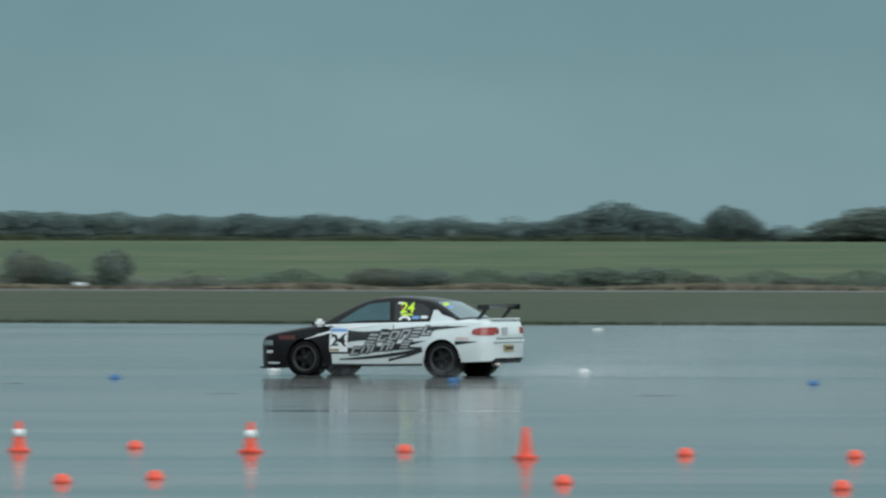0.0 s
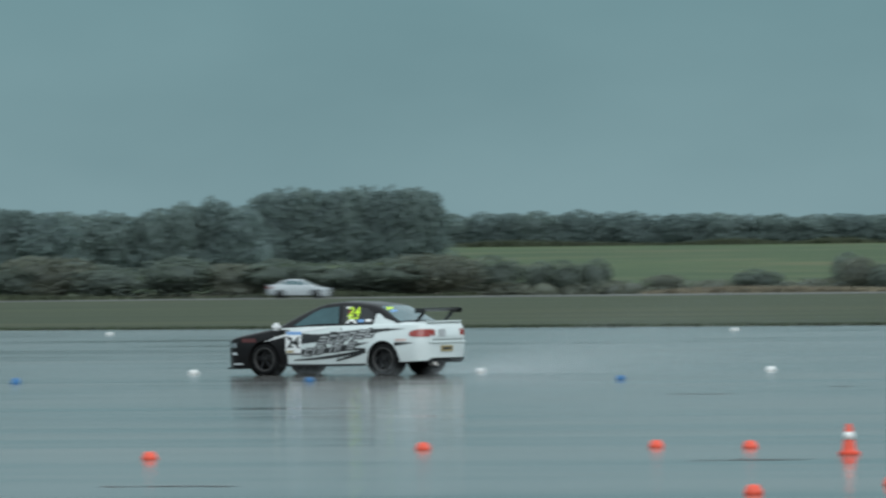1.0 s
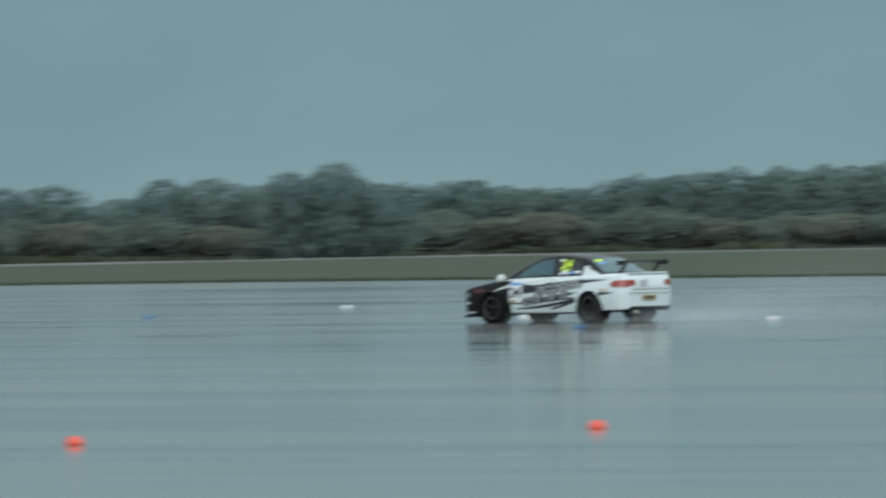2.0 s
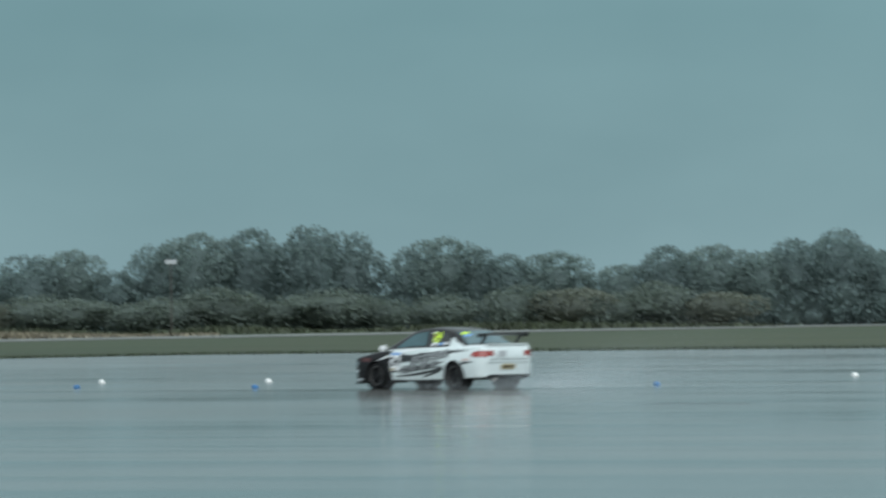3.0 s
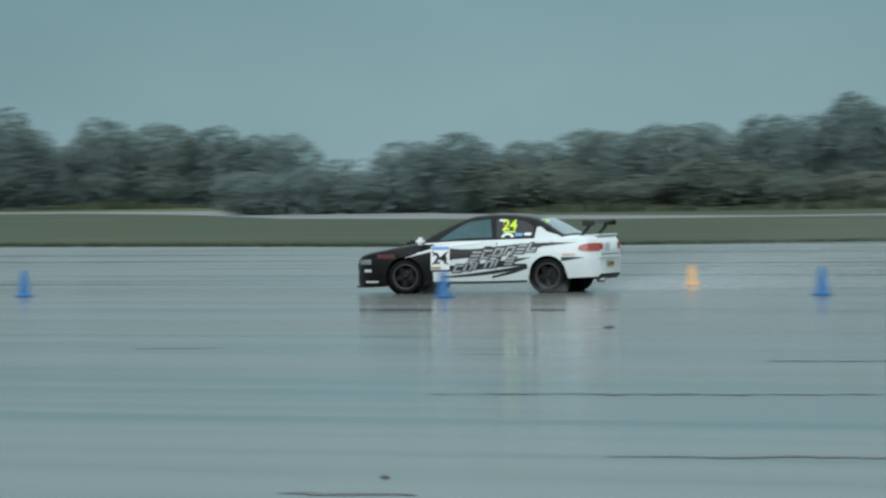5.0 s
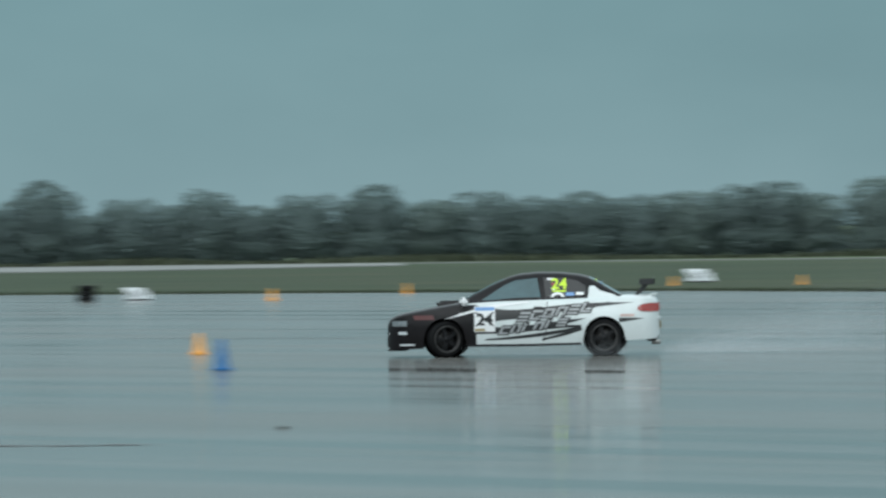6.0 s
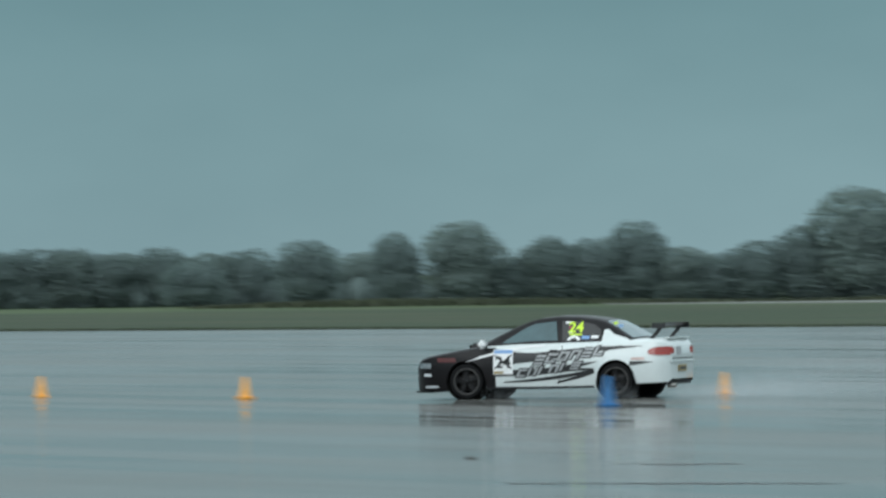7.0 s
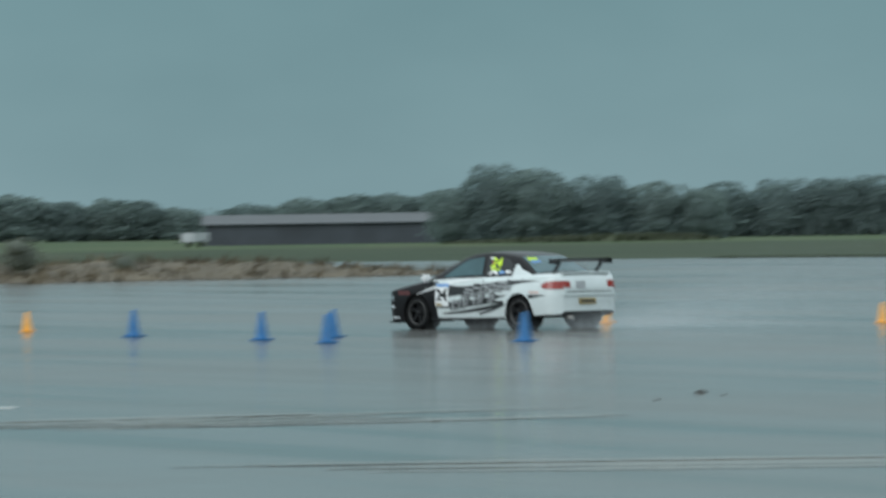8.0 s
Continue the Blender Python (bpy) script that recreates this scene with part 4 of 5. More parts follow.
def side_panel(parent, name, outline, s, material, lift, label=""):
    """A flat panel in the plane of the cabin's side; outline in x and z."""
    v = [(x, s * (glass_y(z) + lift), z) for x, z in outline] + [(x, s * (glass_y(z) + 0.001), z) for x, z in outline]
    n = len(outline)
    f = [list(range(n)), list(range(2 * n - 1, n - 1, -1))] + [(i, n + i, n + (i + 1) % n, (i + 1) % n) for i in range(n)]
    bm = bmesh.new()
    bv = [bm.verts.new(p) for p in v]
    for q in f:
        bm.faces.new([bv[j] for j in q])
    bmesh.ops.recalc_face_normals(bm, faces=bm.faces)
    return part(name, from_bm(name, bm, material, False), parent, label)


def ribbon(parent, name, path, material, s=1, lift=0.004, steps=14):
    """A vinyl stripe that follows the body's side: points of x, z and width."""
    t = np.linspace(0, 1, len(path))
    q = np.linspace(0, 1, steps)
    cx, cz, cw = (np.interp(q, t, [p[i] for p in path]) for i in range(3))
    # soften the polyline
    for _ in range(2):
        for a in (cx, cz, cw):
            a[1:-1] = (a[:-2] + 2 * a[1:-1] + a[2:]) / 4
    v = []
    for i in range(steps):
        dx, dz = cx[min(i + 1, steps - 1)] - cx[max(i - 1, 0)], cz[min(i + 1, steps - 1)] - cz[max(i - 1, 0)]
        d = math.hypot(dx, dz) or 1
        nx, nz = -dz / d, dx / d
        for k in (-0.5, -0.17, 0.17, 0.5):
            x, z = cx[i] + nx * cw[i] * k, cz[i] + nz * cw[i] * k
            v.append((x, s * (side_y(x, z) + lift), z))
    f = [(i * 4 + k, i * 4 + k + 1, (i + 1) * 4 + k + 1, (i + 1) * 4 + k) for i, k in product(range(steps - 1), range(3))]
    return part(name, mesh_of(name, v, f, material, True), parent)


def patch(parent, name, x0, x1, z0, z1, material, s=1, lift=0.005, lean=0.0, label="", n=5):
    """A four-sided vinyl patch on the body's side."""
    v = []
    for i in range(n):
        for k in range(n):
            z = z0 + (z1 - z0) * k / (n - 1)
            x = x0 + (x1 - x0) * i / (n - 1) + lean * (z - z0)
            v.append((x, s * (side_y(x, z) + lift), z))
    f = [(i * n + k, i * n + k + 1, (i + 1) * n + k + 1, (i + 1) * n + k) for i, k in product(range(n - 1), range(n - 1))]
    return part(name, mesh_of(name, v, f, material, True), parent, label)


def figures(parent, text, size, material, m, label=""):
    cu = bpy.data.curves.new("figures", "FONT")
    cu.body, cu.size, cu.align_x, cu.align_y, cu.extrude, cu.offset = text, size, "CENTER", "CENTER", 0.001, size * 0.022
    cu.materials.append(material)
    tmp = new("figures", cu)
    me = bpy.data.meshes.new_from_object(tmp.evaluated_get(bpy.context.evaluated_depsgraph_get()))
    bpy.data.objects.remove(tmp)
    return part("race_number", me, parent, label, m)


def wheel_thing(car, x, y, s):
    """Tyre with a five-spoke rim set into it; the axis is the car's y."""
    w = 0.105
    prof = [(0.20, -w * 0.8), (0.225, -w), (0.262, -w), (0.281, -w * 0.8), (WHEEL_R, -w * 0.5), (WHEEL_R, w * 0.5), (0.281, w * 0.8), (0.262, w),
            (0.225, w), (0.20, w * 0.8), (0.20, -w * 0.8)]
    wheel = part("wheel", lathe("tyre", prof, M["rubber"], 36, "Y"), car, m=pose(x, y, WHEEL_R))
    out = s * w * 0.75
    part("rim_lip", lathe("rim_lip", [(0.222, s * w * 0.6), (0.218, s * w * 1.02), (0.192, s * w * 0.98), (0.186, s * w * 0.5)], M["rim_lip"], 36, "Y"), wheel)
    v, f = [], []
    for k in range(5):
        a = 2 * math.pi * k / 5
        ca, sa = math.cos(a), math.sin(a)
        base = len(v)
        for r, hw in ((0.03, 0.03), (0.11, 0.024), (0.195, 0.034)):
            for t, d in ((-hw, out), (hw, out), (hw, out - s * 0.03), (-hw, out - s * 0.03)):
                v.append((r * ca - t * sa, d, r * sa + t * ca))
        for j, i in product(range(2), range(4)):
            f.append((base + j * 4 + i, base + j * 4 + (i + 1) % 4, base + j * 4 + 4 + (i + 1) % 4, base + j * 4 + 4 + i))
    part("rim_centre", mesh_of("rim_centre", v, f, M["rim"]), wheel)
    part("hub_cap", lathe("hub_cap", [(0.05, out - s * 0.02), (0.045, out + s * 0.008), (0.0, out + s * 0.012)], M["rim"], 16, "Y"), wheel)
    part("brake_disc", lathe("brake_disc", [(0.04, -s * 0.01), (0.15, -s * 0.01), (0.15, -s * 0.03), (0.04, -s * 0.03)], M["rim_lip"], 24, "Y"), wheel)
    return wheel


def base_car(name, paint, rear_paint):
    car = new(name)
    shell_parts(car, paint, rear_paint)
    cabin(car, paint)
    part("floor_pan", box("floor_pan", (3.8, 1.30, 0.26), M["under"], 0.06, (0.02, 0, 0.40)), car)
    for a in (AXLE, -AXLE):
        for s in (1, -1):
            part("wheel_housing", lathe("wheel_housing", [(ARCH + 0.015, s * 0.84), (ARCH + 0.015, s * 0.55), (0.02, s * 0.55)], M["under"], 28, "Y"), car,
                 m=pose(a, 0, WHEEL_R + 0.02))
    wheels = [wheel_thing(car, a, s * 0.735, s) for a in (AXLE, -AXLE) for s in (1, -1)]
    for s in (1, -1):
        side_mirror = part("mirror", box("mirror", (0.12, 0.20, 0.135), M["decal_white"], 0.04, (0.95, s * 0.90, 0.885)), car, "white door mirror")
        part("mirror_arm", box("mirror_arm", (0.05, 0.12, 0.04), M["plastic"], 0.01, (0.94, s * 0.79, 0.855)), side_mirror)
        # rear lamp clusters wrap round the corner
        lamp = ribbon(car, "tail_lamp", [(-1.79, 0.735, 0.03), (-1.82, 0.742, 0.085), (-1.88, 0.752, 0.115), (-1.98, 0.757, 0.135), (-2.115, 0.757, 0.135)], M["red_lens"], s, 0.012, 18)
        part("lamp_end", box("lamp_end", (0.06, 0.16, 0.132), M["red_lens"], 0.02, (-2.095, s * 0.51, 0.757)), lamp)
        part("headlamp", box("headlamp", (0.12, 0.26, 0.10), M["lamp"], 0.035, (2.075, s * 0.43, 0.545)), car)
        patch(car, "headlamp_side", 1.86, 2.10, 0.50, 0.585, M["lamp"], s, 0.010, 0.0, "", 9)
        part("door_handle", box("door_handle", (0.15, 0.02, 0.025), M["plastic"], 0.006, (-0.22, s * (side_y(-0.22, 0.76) + 0.008), 0.775)), car)
        ribbon(car, "shut_line", [(0.78, 0.24, 0.012), (0.80, 0.55, 0.012), (0.74, 0.82, 0.012)], M["under"], s, 0.003)
        ribbon(car, "shut_line", [(-0.36, 0.86, 0.012), (-0.37, 0.5, 0.012), (-0.30, 0.24, 0.012)], M["under"], s, 0.003)
        ribbon(car, "side_skirt", [(0.90, 0.185, 0.035), (0.0, 0.18, 0.04), (-0.90, 0.195, 0.035)], M["plastic"], s, 0.012)
    part("bumper_grille", box("bumper_grille", (0.06, 0.86, 0.16), M["under"], 0.02, (2.165, 0, 0.26)), car)
    part("rear_valance", box("rear_valance", (0.16, 1.22, 0.06), M["plastic"], 0.02, (-2.0, 0, 0.25)), car, "black rear valance")
    part("boot_seam", box("boot_seam", (0.012, 1.08, 0.012), M["under"], 0.002, (-2.122, 0, 0.635)), car)
    part("boot_lip", box("boot_lip", (0.10, 1.15, 0.035), M[rear_paint], 0.012, (-2.035, 0, 0.955)), car)
    part("bumper_ledge", box("bumper_ledge", (0.06, 1.26, 0.05), M[rear_paint], 0.02, (-2.115, 0, 0.585)), car)
    part("splitter", box("splitter", (0.30, 1.30, 0.03), M["plastic"], 0.01, (2.03, 0, 0.125)), car)
    part("front_grille", box("front_grille", (0.05, 0.60, 0.06), M["under"], 0.012, (2.15, 0, 0.555)), car)
    pipe = [(0.036, 0.0), (0.036, 0.14), (0.029, 0.14), (0.029, 0.03)]
    part("exhaust", lathe("exhaust", pipe, M["steel"], 16), car, m=pose(-2.0, 0.42, 0.20, 0, -90, 0))
    return car, wheels


def rear_wing(car):
    wing = new("rear_wing")
    wing.parent = car
    n, v, f = 14, [], []
    for y in (-0.64, 0.64):
        for i in range(n):
            a = 2 * math.pi * i / n
            v.append((-1.93 + 0.10 * math.cos(a), y, 1.16 + 0.016 * math.sin(a) - 0.05 * math.cos(a) * 0.5 + 0.02 * math.cos(a) ** 2))
    f = [(i, (i + 1) % n, n + (i + 1) % n, n + i) for i in range(n)] + [list(range(n)), list(range(2 * n - 1, n - 1, -1))]
    part("blade", mesh_of("blade", v, f, M["carbon"]), wing)
    for s in (1, -1):
        part("end_plate", box("end_plate", (0.22, 0.012, 0.085), M["carbon"], 0.004, (-1.93, s * 0.65, 1.155)), wing)
        bm = bmesh.new()
        pts = [(-1.73, 0.95), (-1.80, 0.95), (-1.90, 1.05), (-1.97, 1.155), (-1.90, 1.155), (-1.83, 1.06)]
        vs = [bm.verts.new((x, s * 0.50 + d, z)) for d in (-0.012, 0.012) for x, z in pts]
        bm.faces.new(vs[:6])
        bm.faces.new(vs[6:][::-1])
        for i in range(6):
            bm.faces.new((vs[i], vs[6 + i], vs[6 + (i + 1) % 6], vs[(i + 1) % 6]))
        bmesh.ops.recalc_face_normals(bm, faces=bm.faces)
        part("upright", from_bm("upright", bm, M["carbon"], False), wing)


def livery(car):
    for s in (1, -1):
        K, W, G = M["decal_black"], M["decal_white"], M["decal_grey"]
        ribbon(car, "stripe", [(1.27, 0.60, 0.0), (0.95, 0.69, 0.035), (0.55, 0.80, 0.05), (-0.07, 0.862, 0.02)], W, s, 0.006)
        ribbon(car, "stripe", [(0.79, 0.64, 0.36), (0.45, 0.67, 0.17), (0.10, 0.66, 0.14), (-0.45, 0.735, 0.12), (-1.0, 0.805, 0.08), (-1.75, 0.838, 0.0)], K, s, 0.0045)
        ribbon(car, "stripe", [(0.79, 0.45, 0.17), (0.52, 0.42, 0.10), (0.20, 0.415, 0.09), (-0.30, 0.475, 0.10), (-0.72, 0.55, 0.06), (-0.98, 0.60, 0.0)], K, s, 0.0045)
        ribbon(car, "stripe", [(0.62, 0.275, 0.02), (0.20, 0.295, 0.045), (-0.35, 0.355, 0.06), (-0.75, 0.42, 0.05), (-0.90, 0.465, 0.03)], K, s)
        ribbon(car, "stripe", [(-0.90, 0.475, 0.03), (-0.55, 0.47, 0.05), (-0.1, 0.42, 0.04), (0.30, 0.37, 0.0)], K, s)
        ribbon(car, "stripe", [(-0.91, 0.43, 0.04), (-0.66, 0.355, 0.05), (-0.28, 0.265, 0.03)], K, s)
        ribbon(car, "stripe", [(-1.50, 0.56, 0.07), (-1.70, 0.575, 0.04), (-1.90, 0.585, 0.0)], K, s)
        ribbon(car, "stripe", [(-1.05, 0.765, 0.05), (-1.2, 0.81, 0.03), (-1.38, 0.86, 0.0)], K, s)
        # two rows of slanting outlined lettering, kept as plain bars
        for x0, z0, dx, h, rise, glyphs in ((0.13, 0.555, 0.200, 0.150, 0.135, ("tmb", "tlb", "tlbr", "tlr", "tmb", "lb")),
                                           (0.42, 0.355, 0.182, 0.130, 0.125, ("tlb", "lr", "l", "tlr", "l", "tmb"))):
            for i, glyph in enumerate(glyphs):
                x, lean = x0 - i * dx, -0.55
                z = z0 + (x0 - x) * rise
                e, g = 0.034, dx * 0.80
                bars = {"t": (x, x - g, z + h - e, z + h), "b": (x, x - g, z, z + e), "m": (x, x - g, z + h / 2 - e / 2, z + h / 2 + e / 2),
                        "l": (x, x - 0.042, z, z + h), "r": (x - g + 0.042, x - g, z, z + h)}
                for k, c in enumerate(glyph):
                    xa, xb, za, zb = bars[c]
                    off = lean * (za - z)
                    patch(car, "lettering_edge", xa + off + 0.020, xb + off - 0.020, za - 0.016, zb + 0.016, K, s, 0.0062 + 0.0001 * k, lean, "", 3)
                    patch(car, "lettering_bar", xa + off, xb + off, za, zb, M["letter_grey"], s, 0.0078 + 0.0001 * k, lean, "", 3)
        patch(car, "side_sticker", -1.52, -1.74, 0.615, 0.655, M["pink_vinyl"], s, 0.006, 0.0, "faded pink sticker", 3)
        # number panel at the door's leading edge
        board = patch(car, "number_panel", 0.79, 0.46, 0.40, 0.80, W, s, 0.011, 0.0, "white number panel")
        patch(board, "header", 0.78, 0.47, 0.735, 0.79, M["blue_vinyl"], s, 0.013)
        patch(board, "footer", 0.78, 0.62, 0.41, 0.45, M["plate_yellow"], s, 0.013)
        m = Matrix.Translation((0.625, s * (side_y(0.625, 0.58) + 0.016), 0.585)) @ pose(0, 0, 0, 90, 0, 180 if s > 0 else 0)
        figures(board, "24", 0.26, K, m)
        ribbon(board, "cross_line", [(0.77, 0.49, 0.022), (0.48, 0.71, 0.022)], K, s, 0.0135)
        ribbon(board, "cross_line", [(0.77, 0.71, 0.022), (0.48, 0.49, 0.022)], K, s, 0.0135)
        # quarter window: race number and small sponsor bars
        zc = 1.135
        slope = math.degrees(math.atan(0.19 / 0.42))
        m = Matrix.Translation((-0.55, s * (glass_y(zc) + 0.010), zc)) @ pose(0, 0, 0, 0, 0, 180 if s > 0 else 0) @ pose(0, 0, 0, 90 - slope, 0, 0)
        figures(car, "24", 0.255, M["yellow"], m, "fluorescent yellow race number")

        def tag(x0, x1, z0, z1, material):
            side_panel(car, "sticker", [(x0, z0), (x1, z0), (x1, z1), (x0, z1)], s, M[material], 0.009)

        tag(-0.45, -0.66, 1.015, 1.04, "yellow")
        tag(-0.36, -0.48, 1.205, 1.235, "decal_white")
        tag(-0.43, -0.48, 1.12, 1.16, "red_vinyl")
        tag(-0.43, -0.49, 1.05, 1.085, "decal_white")
        tag(-0.66, -0.79, 0.955, 1.005, "blue_vinyl")
        tag(-0.82, -0.94, 0.965, 1.01, "decal_white")
        side_panel(car, "sticker", [(-0.53 + 0.11 * math.cos(math.pi * k / 8), 0.935 + 0.075 * math.sin(math.pi * k / 8)) for k in range(9)], s, M["decal_white"], 0.009)
        side_panel(car, "sticker", [(-0.53 + 0.06 * math.cos(math.pi * k / 8), 0.936 + 0.038 * math.sin(math.pi * k / 8)) for k in range(9)], s, K, 0.011)
        # white sweep up the rear pillar
        side_panel(car, "pillar_sweep", [(-1.00, 0.90), (-1.03, 1.10), (-1.10, 1.11), (-1.20, 1.03), (-1.42, 0.965), (-1.52, 0.905)], s, M["white"], 0.008)
    part("rear_sticker", box("rear_sticker", (0.004, 0.22, 0.075), M["yellow"], 0.001), car, "yellow sticker on the rear window",
         pose(-1.135, 0.36, 1.192, 0, 29, 0))
    part("rear_sticker", box("rear_sticker", (0.004, 0.22, 0.07), M["blue_vinyl"], 0.001), car, "pale blue sticker on the rear window",
         pose(-1.22, 0.36, 1.147, 0, 29, 0))
    part("number_plate", box("number_plate", (0.02, 0.40, 0.105), M["plate_yellow"], 0.004, (-2.135, 0.05, 0.475)), car, "yellow rear plate")
    part("plate_bar", box("plate_bar", (0.01, 0.32, 0.045), M["decal_black"], 0.002, (-2.142, 0.05, 0.475)), car)
    part("boot_sticker", box("boot_sticker", (0.012, 0.22, 0.13), M["decal_silver"], 0.003, (-2.125, 0.20, 0.755)), car, "grey square sticker")
    part("bonnet_scoop", box("bonnet_scoop", (0.40, 0.50, 0.14), M["black"], 0.035, (1.22, 0, 0.825), 0.86), car)
    part("scoop_mouth", box("scoop_mouth", (0.02, 0.42, 0.05), M["under"], 0.008, (1.408, 0, 0.845)), car)
    for s in (1, -1):
        part("fog_lamp", box("fog_lamp", (0.05, 0.16, 0.055), M["fog_lamp"], 0.012, (2.13, s * 0.52, 0.385)), car, "rectangular fog lamp")
        patch(car, "marker_lamp", 1.86, 2.0, 0.37, 0.415, M["fog_lamp"], s, 0.008)
        patch(car, "bumper_vent", 1.74, 1.98, 0.19, 0.22, M["fog_lamp"], s, 0.008)
        patch(car, "bonnet_flash", 1.42, 1.74, 0.60, 0.67, M["dull_red"], s, 0.005, 0.3)
        patch(car, "side_repeater", 0.93, 1.03, 0.68, 0.70, M["decal_white"], s, 0.006)
    rear_wing(car)


rally_car, rally_wheels = base_car("rally_car", "black", "white")
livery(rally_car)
tagged(rally_car, "black and white two-door race saloon with a rear wing", "race car")
far_car, far_wheels = base_car("far_car", "silver", "silver")
tagged(far_car, "silver-white saloon driving along the perimeter track", "car")
second_car, second_wheels = base_car("second_car", "white", "white")
tagged(second_car, "white saloon driving along the perimeter track", "car")

CAR_ROWS = [
    (0, -0.83, 100.72, 156.1),
    (0.5, -8.13, 103.8, 156.7),
    (1, -16.71, 107.55, 157.3),
    (1.5, -25.51, 109.53, 157.2),
    (1.7, -29.61, 110.72, 157.0),
    (2.8, -47.85, 119., 155.3),
    (3, -51.93, 120.91, 155.3),
    (3.5, -60.2, 123.9, 155.5),
    (4, -65.75, 121.4, 164.0),
    (4.5, -72.9, 121.8, 179.5),
    (4.7, -76.2, 122.1, 186.3),
    (5.8, -89.93, 115.17, 223.3),
    (6, -91.84, 112.1, 223.0),
    (6.5, -97.5, 106.05, 230.3),
    (7, -103.5, 99.75, 217.1),
    (7.5, -109.2, 94.75, 206.5),
    (8, -116.85, 90.27, 198.1),
]


# ---------------------------------------------------------------- spray thrown up behind the car
def build_spray(n, m, seed, label):
    """Fine drops that trail the rear wheels, thickest by the tyres."""
    rng = np.random.default_rng(seed)
    back = np.minimum(rng.gamma(1.7, 2.3, n), 14)
    x = -2.15 - back
    lane = np.where(rng.random(n) < 0.5, 0.72, -0.72)
    y = lane + rng.normal(size=n) * (0.14 + 0.10 * back)
    z = np.abs(rng.normal(size=n)) * (0.07 + 0.135 * np.minimum(back, 5.5)) + 0.015
    x[:m] = 1.0 - 2.6 * rng.random(m) ** 0.7
    y[:m] = np.where(rng.random(m) < 0.5, 0.80, -0.80) + rng.normal(size=m) * 0.12
    z[:m] = np.abs(rng.normal(size=m)) * 0.10 + 0.015
    at = np.column_stack([x, y, z])
    u = rng.normal(size=(n, 3))
    u /= np.linalg.norm(u, axis=1)[:, None]
    v = np.cross(u, rng.normal(size=(n, 3)))
    v /= np.linalg.norm(v, axis=1)[:, None]
    s = rng.uniform(0.003, 0.0085, n)[:, None]
    quad = np.stack([at - u * s, at - v * s, at + u * s, at + v * s], 1).reshape(-1, 3)
    quad[:, 2] = np.maximum(quad[:, 2], 0.004)
    ob = new("water_spray", mesh_of("water_spray", quad, np.arange(n * 4).reshape(-1, 4).tolist(), M["spray"]))
    return tagged(ob, label, "spray", kind="stuff")


spray = build_spray(190000, 26000, 77, "fine white water spray trailing the race car's tyres")
far_spray = build_spray(16000, 1500, 78, "low water spray trailing the silver saloon")


# ---------------------------------------------------------------- boards, bank and shed by the apron
def sign_board(x, y, rz, size):
    """Weathered white wedge board with a dark weighted foot."""
    ob = new("marker_board")
    bm = bmesh.new()
    pts = [(-0.75, 0.0), (0.75, 0.0), (0.55, 0.30), (0.62, 0.36), (0.30, 0.62), (-0.70, 0.66), (-0.82, 0.60), (-0.60, 0.30)]
    vs = [bm.verts.new((px, d, pz + 0.03)) for d in (-0.05, 0.05) for px, pz in pts]
    k = len(pts)
    bm.faces.new(vs[:k])
    bm.faces.new(vs[k:][::-1])
    for i in range(k):
        bm.faces.new((vs[i], vs[k + i], vs[k + (i + 1) % k], vs[(i + 1) % k]))
    bmesh.ops.recalc_face_normals(bm, faces=bm.faces)
    part("panel", from_bm("panel", bm, M["board"], False), ob, m=pose(0, 0, 0, -18))
    for i in range(3):
        part("stripe", box("stripe", (0.10, 0.012, 0.50), M["decal_grey"], 0.003), ob, m=pose(-0.45 + 0.36 * i, -0.17, 0.36, -18) @ pose(0, 0, 0, 0, 35))
    part("foot", box("foot", (1.3, 0.45, 0.06), M["plastic"], 0.01, (0, 0.05, 0.0)), ob)
    ob.matrix_basis = pose(x, y, 0.02, 0, 0, rz) @ Matrix.Scale(size, 4)
    return tagged(ob, "ragged white marker board with grey stripes on the verge", "sign board", "verge boards")


sign_board(-190.0, 218.9, 40, 0.78)
sign_board(-172.5, 173.9, 48, 0.6)
sign_board(-26.0, 431.0, 4, 0.7)


def tyre_stack(x, y):
    ob = new("tyre_stack")
    for i in range(3):
        prof = [(0.18, -0.08), (0.28, -0.085), (0.31, -0.04), (0.31, 0.04), (0.28, 0.085), (0.18, 0.08)]
        part("tyre", lathe("tyre", prof, M["rubber"], 20), ob, m=pose(0.02 * i, 0, 0.085 + 0.17 * i))
    ob.matrix_basis = pose(x, y, 0)
    return tagged(ob, "short stack of black tyres beside a marker board", "tyres")


tyre_stack(-173.6, 172.6)

BANK = [(-219.7, 136), (-219, 122), (-219, 112), (-224, 98), (-234, 80), (-250, 62)]


